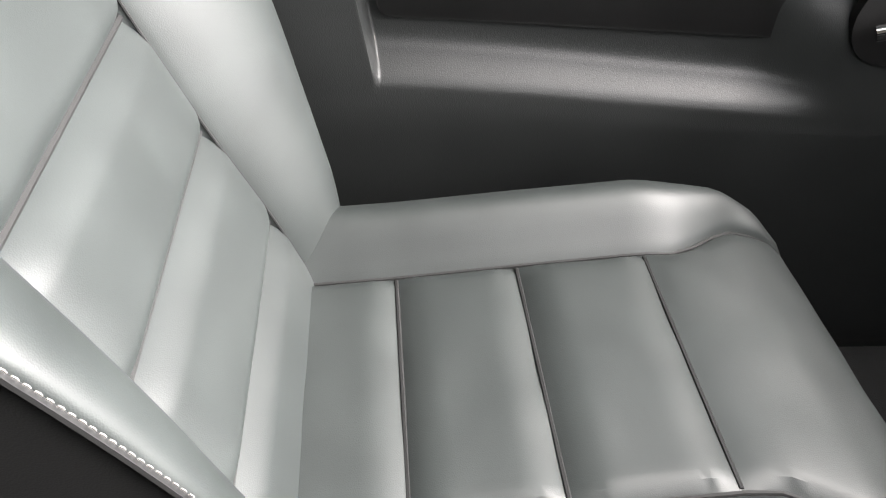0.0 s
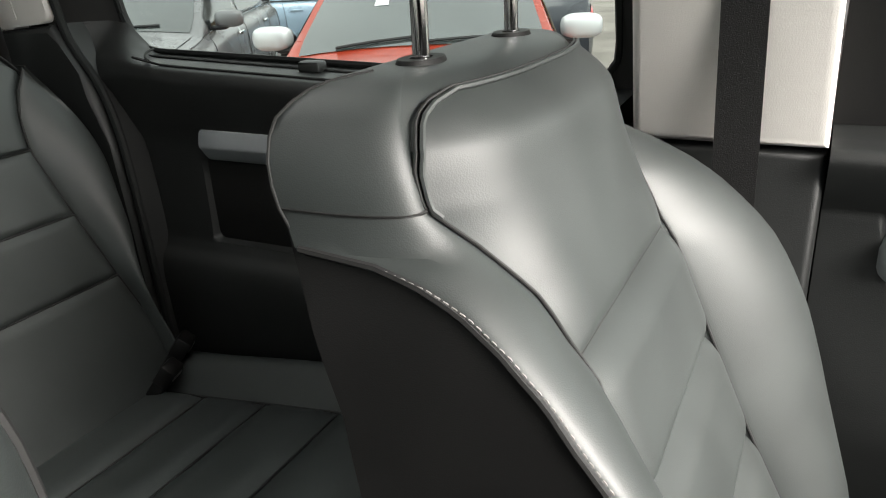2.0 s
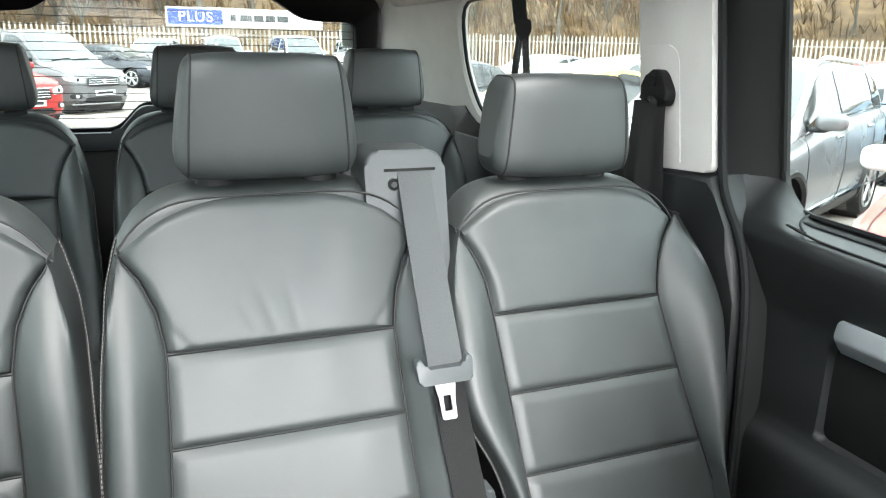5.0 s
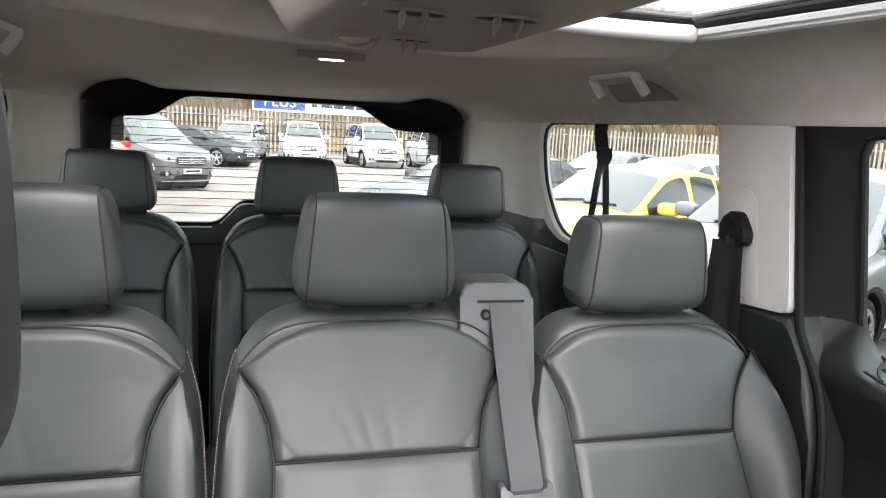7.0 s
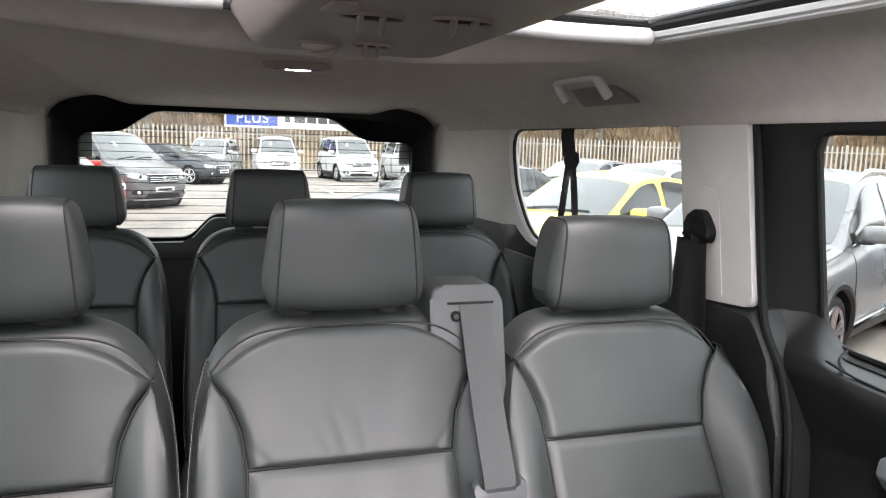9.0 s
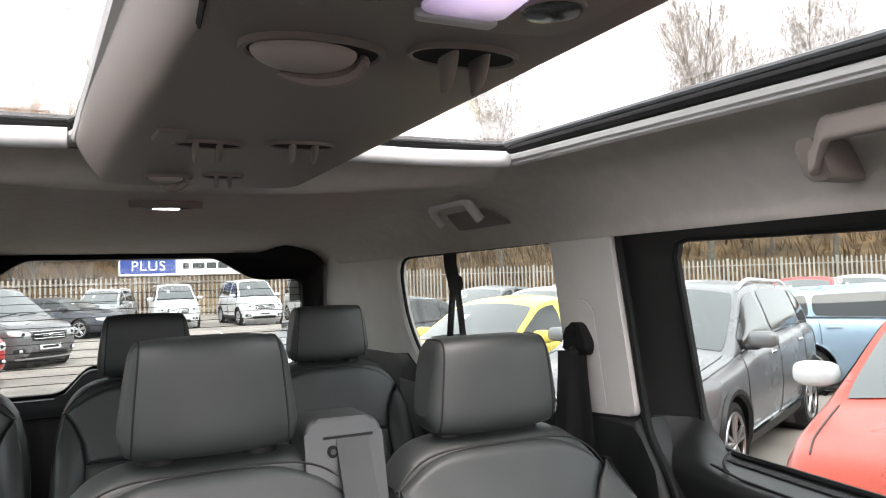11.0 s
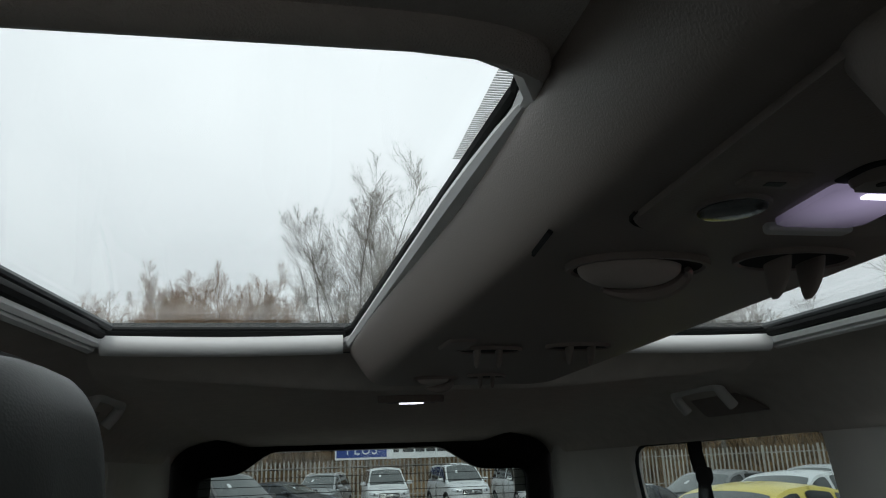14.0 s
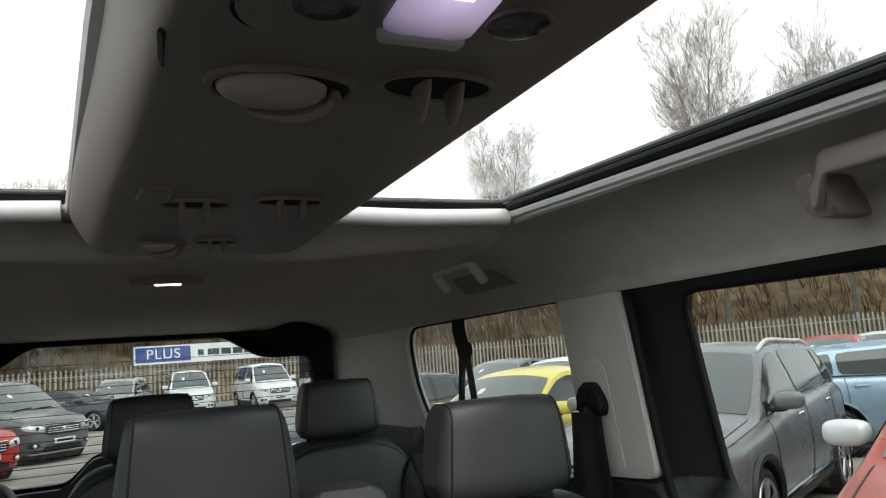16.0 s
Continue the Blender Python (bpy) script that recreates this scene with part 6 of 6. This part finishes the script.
    part("grille_frame", tube([(x, front_y(x, hood - 0.265) - 0.016, hood - 0.265 + 0.02 * (x / hw) ** 2) for x in np.linspace(-0.50 * hw, 0.50 * hw, 9)], 0.012, 6), CHROME, gr, "bright frame")
    part("emblem", blob(0.05, 0.012, 0.055, 0.8, 14, 8), CHROME, c).matrix_basis = Matrix.Translation((0, front_y(0, hood - 0.36) - 0.026, hood - 0.36))
    part("lower_intake", patch(-0.56, 0.56, 0.27, 0.38, 0.010), CAR_DARK, c)
    part("bumper_lip", tube([(x, front_y(x, 0.24) - 0.012, 0.235) for x in np.linspace(-0.8 * hw, 0.8 * hw, 13)], 0.018, 6), ALLOY if clad or van else CAR_DARK, c)
    pt = part("number_plate", box(-0.26, 0.26, -L / 2 - 0.028, -L / 2 - 0.016, 0.42, 0.53, 0.003), PLATE, c, "white plate")
    part("plate_mark", box(-0.20, 0.20, -L / 2 - 0.031, -L / 2 - 0.027, 0.45, 0.50), CAR_DARK, pt)
    part("rear_plate", box(-0.26, 0.26, L / 2 + 0.004, L / 2 + 0.016, 0.60, 0.71, 0.003), PLATE, c)
    for x0, x1 in ((-0.62, -0.02), (0.02, 0.60)):
        part("wiper", tube([bend(*over(nose + 0.05 + 0.05 * k, mix(x0, x1, k), 0.020)) for k in np.linspace(0, 1, 6)], 0.009, 5), CAR_DARK, c)
    part("paper", grid(lambda u, v: bend(*over(nose + run * mix(0.52, 0.66, v), mix(-0.42, -0.30, u), 0.010)), 2, 2), SIGN_WHITE, c)
    return c


def park(c, x, y, fx, fy, s=1.0):
    """Stands a car on the tarmac with its nose towards (fx, fy)."""
    c.matrix_basis = pose(x, y, GROUND, 0, 0, math.degrees(math.atan2(fx, -fy))) @ Matrix.Diagonal((s, s, s, 1))


GREY_P, ORANGE_P, YELLOW_P = paint("metallic_grey_paint", (0.19, 0.19, 0.195)), paint("burnt_orange_paint", (0.38, 0.042, 0.018)), paint("yellow_paint", (0.75, 0.60, 0.12))
BLUE_P, WHITE_P, RED_P = paint("pale_blue_paint", (0.30, 0.40, 0.50)), paint("white_paint", (0.72, 0.73, 0.74)), paint("red_paint", (0.42, 0.03, 0.025))
DARK_P, SILVER_P, GREY_VAN = paint("dark_blue_grey_paint", (0.045, 0.05, 0.06)), paint("silver_paint", (0.38, 0.39, 0.40)), paint("slate_grey_paint", (0.15, 0.147, 0.15))
park(car("metallic grey sport utility car with pale roof rails", GREY_P, 4.45, 1.84, 1.63, 1.02, 1.06, 1.12, 0.85, rails=True, clad=True, bars=5), 5.20, 5.90, -0.892, -0.452)
park(car("burnt orange hatchback with white door mirrors", ORANGE_P, 4.15, 1.76, 1.55, 1.02, 1.05, 1.05, 0.85, mirror_mat=WHITE_P, clad=True), 4.55, 2.48, -0.92, -0.39)
park(car("small bright yellow hatchback with dark windows", YELLOW_P, 3.45, 1.65, 1.48, 0.96, 0.97, 0.85, 0.72), 4.45, 8.15, -0.914, -0.405)
park(car("pale blue estate car", BLUE_P, 4.5, 1.80, 1.48, 0.95, 0.98), 10.2, 6.9, 0.80, -0.60)
park(car("dark grey hatchback beside the orange car", DARK_P, 4.2, 1.78, 1.50), 6.1, -0.5, -0.90, -0.43)
park(car("black hatchback with red tail lamps", DARK_P, 4.2, 1.78, 1.46), 9.0, 4.2, 0.75, 0.66)
park(car("white hatchback among parked cars", WHITE_P, 4.1, 1.76, 1.50), 8.0, 12.6, -0.90, -0.43)
park(car("dark hatchback behind the yellow car", DARK_P, 4.1, 1.76, 1.48), 3.6, 11.3, -0.90, -0.43)
park(car("red hatchback in a far row", RED_P, 4.1, 1.76, 1.50), 16.0, 13.0, -0.88, -0.47)
park(car("white hatchback in a far row", WHITE_P, 4.1, 1.76, 1.50), 18.4, 13.2, -0.88, -0.47)
park(car("orange-red hatchback in a far row", ORANGE_P, 4.1, 1.76, 1.50), 20.8, 10.8, -0.88, -0.47)
park(car("dark grey family van, nose to the lane", GREY_VAN, 4.4, 1.83, 1.83, 1.08, 1.12, 0.95, 0.85, van=True, clad=True), -2.45, 20.45, 0.66, -0.75)
park(car("red family van beside the grey van", RED_P, 4.3, 1.80, 1.62, 1.00, 1.04, 1.0, 0.85), -3.5, 17.3, 0.66, -0.75)
park(car("black saloon in the far row", DARK_P, 4.5, 1.80, 1.45), -1.2, 29.95, 0.82, -0.57)
park(car("silver family van in the far row", SILVER_P, 4.4, 1.82, 1.70, 1.02, 1.06, 1.0, rails=True), 0.35, 34.6, -0.27, -0.96)
park(car("white small van in front of the fence", WHITE_P, 4.2, 1.80, 1.84, 1.10, 1.15, 0.85, 0.75, van=True), 2.95, 33.4, 0.0, -1.0)
park(car("white family van in front of the fence", WHITE_P, 4.4, 1.86, 1.92, 1.12, 1.18, 0.90, 0.80, van=True, clad=True), 6.15, 33.5, 0.10, -0.99)
park(car("white van at the row's end", WHITE_P, 4.3, 1.82, 1.85, 1.1, 1.15, 0.9, 0.8, van=True), 9.0, 32.9, 0.1, -1.0)
park(car("silver hatchback in the rear row", SILVER_P, 4.1, 1.76, 1.50), -7.6, 32.0, 0.3, -0.95)
park(car("grey hatchback in the rear row", GREY_P, 4.1, 1.76, 1.50), 8.7, 16.4, -0.88, -0.47)
park(car("silver hatchback in a far row", SILVER_P, 4.1, 1.76, 1.50), 13.1, 18.9, -0.88, -0.47)

for k in range(9):
    x = -9 + k * 2.6
    setting("parking_line", box(x - 0.05, x + 0.05, 24.0, 28.6, GROUND, GROUND + 0.004), LINE, "worn white parking bay line", "road marking", both=False)


# palisade fence: rear run and side run
def fence_run(a, b, name):
    a, b = Vector(a), Vector(b)
    d = (b - a).normalized()
    n = int((b - a).length / 0.23)
    f = thing(name, "galvanised palisade fence round the car park", "fence", "fence runs")
    verts, faces = [], []
    side_v = Vector((-d.y, d.x, 0)) * 0.02
    for k in range(n):
        p = a + d * (k * 0.23)
        h = GROUND + 2.30 + 0.015 * ((k * 37) % 5)
        i = len(verts)
        for off in (-1, 1):
            o = side_v * off * 0.5
            for w, z in ((-0.045, GROUND + 0.05), (0.045, GROUND + 0.05), (0.045, h - 0.10), (0.0, h), (-0.045, h - 0.10)):
                q = p + d * w + o
                verts.append((q.x, q.y, z))
        faces += [(i, i + 1, i + 2, i + 3, i + 4), (i + 9, i + 8, i + 7, i + 6, i + 5), (i, i + 5, i + 6, i + 1), (i + 1, i + 6, i + 7, i + 2), (i + 2, i + 7, i + 8, i + 3), (i + 3, i + 8, i + 9, i + 4), (i + 4, i + 9, i + 5, i)]
    me = bpy.data.meshes.new("pale")
    me.from_pydata(verts, [], faces)
    me.materials.append(FENCE)
    pales = new("pale", me)
    pales.parent = f
    pales["kind"] = "stuff"
    for z in (0.45, 1.95):
        part("rail", tube([a + Vector((0, 0, GROUND + z)) + side_v * 2, b + Vector((0, 0, GROUND + z)) + side_v * 2], 0.03, 6), FENCE, f)
    for k in range(0, int((b - a).length / 2.76) + 1):
        p = a + d * k * 2.76 + side_v * 3
        part("post", box(p.x - 0.05, p.x + 0.05, p.y - 0.05, p.y + 0.05, GROUND, GROUND + 2.35), FENCE, f, "", False)


fence_run((-34, 42, 0), (20, 42, 0), "palisade_fence")
fence_run((20, 42, 0), (52, 12, 0), "palisade_fence")


# embankment behind the fence
def bank(u, v):
    t = mix(-1.0, 1.0, u)
    path = [(-70, 45), (-30, 45), (10, 45), (22, 45), (34, 35), (56, 14), (75, -10)]
    s = u * (len(path) - 1)
    i = min(len(path) - 2, int(s))
    p = Vector(path[i]).lerp(Vector(path[i + 1]), s - i)
    outw = Vector((p.x - 2, p.y + 6)).normalized()
    q = p + outw * (v * 26)
    z = GROUND + 7.4 * ease(v * 1.15) * (0.8 + 0.25 * noise.noise(Vector((q.x * 0.06, q.y * 0.06, 0)))) + 0.35 * noise.noise(Vector((q.x * 0.6, q.y * 0.6, 3)))
    return (q.x, q.y, z)


setting("embankment", grid(bank, 140, 26), SCRUB, "brown grassy embankment behind the fence", "bank", both=False)
rnd = random.Random(5)
verts, faces = [], []
for k in range(8500):
    u, v = rnd.random(), rnd.random() ** 0.8
    x, y, z = bank(u, v)
    for j in range(3):
        a, h, w = rnd.random() * 6.28, rnd.uniform(0.5, 1.6), rnd.uniform(0.02, 0.055)
        dx, dy = rnd.uniform(-0.6, 0.6), rnd.uniform(-0.6, 0.6)
        i = len(verts)
        verts += [(x + w * math.cos(a), y + w * math.sin(a), z - 0.1), (x - w * math.cos(a), y - w * math.sin(a), z - 0.1), (x + dx, y + dy, z + h), (x + 0.5 * dx + 0.06, y + 0.5 * dy, z + 0.6 * h)]
        faces += [(i, i + 1, i + 3), (i + 1, i + 2, i + 3), (i, i + 3, i + 2)]
me = bpy.data.meshes.new("scrub")
me.from_pydata(verts, [], faces)
me.materials.append(SCRUB)
tagged(new("scrub", me), "dead brown brambles and grass on the bank", "scrub", kind="stuff")


# bare winter trees
def tree(height, fan, leaders, seed, twig_mat, label, fork=0.18, side=0.34, whorl=2, joints=9):
    """A bare tree: a trunk that parts into upswept leaders with winding boughs and fine twigs."""
    rr = random.Random(seed)
    t = thing("tree", label, "tree", "bare trees")
    tv, tf, bv, bf = [], [], [], []

    def seg(vs, fs, a, b, ra, rb, n):
        d = (b - a).normalized()
        o = d.orthogonal().normalized()
        p = d.cross(o)
        i = len(vs)
        for c, r in ((a, ra), (b, rb)):
            for k in range(n):
                w = 2 * math.pi * k / n
                vs.append(c + (o * math.cos(w) + p * math.sin(w)) * r)
        for k in range(n):
            m = (k + 1) % n
            fs.append((i + k, i + m, i + n + m, i + n + k))

    def grow(p, d, length, r, depth):
        steps = (joints, 6, 5, 3)[depth]
        turn = rr.random() * 6.28
        for s in range(steps):
            wind = Vector((rr.uniform(-1, 1), rr.uniform(-1, 1), rr.uniform(-0.6, 0.6))) * (0.13, 0.24, 0.30, 0.34)[depth]
            d = (d + wind + Vector((0, 0, (0.06, 0.16, 0.12, 0.05)[depth]))).normalized()
            q = p + d * (length / steps)
            r2 = max(0.0065, r * ((0.90 if whorl > 2 else 0.84), 0.80, 0.78, 0.75)[depth])
            seg(tv if depth < 1 else bv, tf if depth < 1 else bf, p, q, r, r2, 6 if depth < 1 else 3)
            p, r = q, r2
            if depth == 3 or s < (1 if depth == 0 else 0):
                continue
            for k in range((whorl, 2, 2)[depth] if rr.random() < (0.9, 0.75, 0.75)[depth] else 1):
                turn += 2.4 + rr.uniform(-0.5, 0.5)
                o = d.orthogonal().normalized()
                out = o * math.cos(turn) + d.cross(o) * math.sin(turn)
                lean = rr.uniform(0.5, 0.9) * (1.15 if depth == 0 and whorl > 2 else 1.0)
                left = 1.0 - 0.55 * s / steps
                grow(p, (d + out * lean).normalized(), length * (side, 0.56, 0.62)[depth] * left * rr.uniform(0.7, 1.25), r * 0.52, depth + 1)

    p, r = Vector((0, 0, 0)), height * 0.013
    for s in range(4):
        q = p + Vector((rr.uniform(-0.03, 0.03), rr.uniform(-0.03, 0.03), 0.25)) * (height * fork)
        seg(tv, tf, p, q, r, r * 0.93, 8)
        p, r = q, r * 0.93
    for k in range(leaders):
        a = 2 * math.pi * (k + rr.uniform(-0.25, 0.25)) / leaders
        lean = math.tan(radians(fan)) * (rr.uniform(0.55, 1.1) if k else 0.1)
        grow(p, Vector((math.cos(a) * lean, math.sin(a) * lean, 1)).normalized(), height * (1 - fork) * (rr.uniform(0.78, 0.98) if k else 1.0), r * 0.62, 0)
    for nm, vs, fs, mat in (("trunk", tv, tf, BARK), ("crown", bv, bf, twig_mat)):
        m2 = bpy.data.meshes.new(nm)
        m2.from_pydata(vs, [], fs)
        m2.materials.append(mat)
        ob = new(nm, m2)
        ob.parent = t
    return t


def plant(t, heading, dist, scale=1.0, turn=0.0, first=False, z=2.0):
    x, y = -0.15 + dist * math.sin(radians(heading)), 0.15 + dist * math.cos(radians(heading))
    m = pose(x, y, GROUND + z, 0, 0, turn) @ Matrix.Diagonal((scale, scale, scale, 1))
    if first:
        t.matrix_basis = m
        return t
    o = copy_thing(t, m)
    o.scale = (scale, scale, scale)
    return o


poplar = tree(20, 10, 2, 3, TWIG, "tall bare poplar with upswept branches", 0.10, 0.38, 5, 13)
broad = tree(17, 27, 6, 8, TWIG, "tall bare tree with a wide crown", 0.14, 0.36)
bushy = tree(10, 26, 8, 12, TWIG_BROWN, "lower bare tree with reddish twigs", 0.06, 0.36)
plant(poplar, 45.5, 52, 1.0, 0, True)
plant(broad, 4.2, 50, 1.1, 0, True)
plant(bushy, -8.8, 52, 1.0, 0, True)
for h, dd, sc, tu in ((30.0, 55, 0.76, 40), (53.5, 54, 0.86, 100), (49.5, 60, 0.8, 190), (66, 52, 0.95, 70), (80, 52, 1.0, 160)):
    plant(poplar, h, dd, sc, tu)
for h, dd, sc, tu in ((23.8, 60, 0.62, 60), (57.8, 56, 0.78, 150), (7.5, 56, 1.0, 200), (33.5, 62, 0.7, 250)):
    plant(broad, h, dd, sc, tu)
for h, dd, sc, tu in ((-3.6, 52, 1.0, 80), (-13.5, 54, 1.0, 140), (-6.2, 56, 1.1, 220), (-1.0, 58, 0.95, 300), (-11, 57, 1.2, 10), (-15.5, 55, 0.95, 33), (-8.8, 54, 1.2, 222), (-5.0, 55, 1.2, 75), (1.5, 57, 1.1, 133), (18, 58, 0.8, 45), (37, 60, 0.85, 95), (41, 56, 0.8, 15), (61, 60, 1.0, 130), (-30, 55, 1.0, 190), (12, 62, 0.8, 170)):
    plant(bushy, h, dd, sc, tu)

# sign on two posts
sg = thing("sign", "white banner sign with a blue panel on two posts", "sign")
part("board", box(1.08, 9.0, 41.30, 41.36, 1.80, 2.74), SIGN_WHITE, sg, "", False)
part("blue_panel", box(1.16, 3.84, 41.285, 41.299, 1.90, 2.66), SIGN_BLUE, sg, "blue panel", False)
txt = bpy.data.curves.new("lettering", "FONT")
txt.body, txt.size, txt.extrude, txt.align_x, txt.align_y = "PLUS", 0.72, 0.004, "CENTER", "CENTER"
txt.space_character = 1.12
lo = new("lettering", txt)
lo.matrix_basis = pose(2.50, 41.275, 2.28, 90, 0, 0)
deps = bpy.context.evaluated_depsgraph_get()
lm = bpy.data.meshes.new_from_object(lo.evaluated_get(deps))
lm.materials.clear()
lm.materials.append(SIGN_WHITE)
bpy.data.objects.remove(lo)
let = new("lettering", lm)
let.matrix_basis = pose(2.50, 41.275, 2.28, 90, 0, 0)
let.parent = sg
for k, (a, b) in enumerate(((4.2, 4.5), (4.7, 5.3), (5.4, 5.9), (6.0, 6.5), (6.6, 7.2))):
    part("bar", box(a, b, 41.285, 41.299, 2.12, 2.44), CAR_GLASS, sg, "", False)
for x in (1.9, 6.2):
    part("post", tube([(x, 41.42, GROUND), (x, 41.42, 2.6)], 0.05, 8), FENCE, sg)
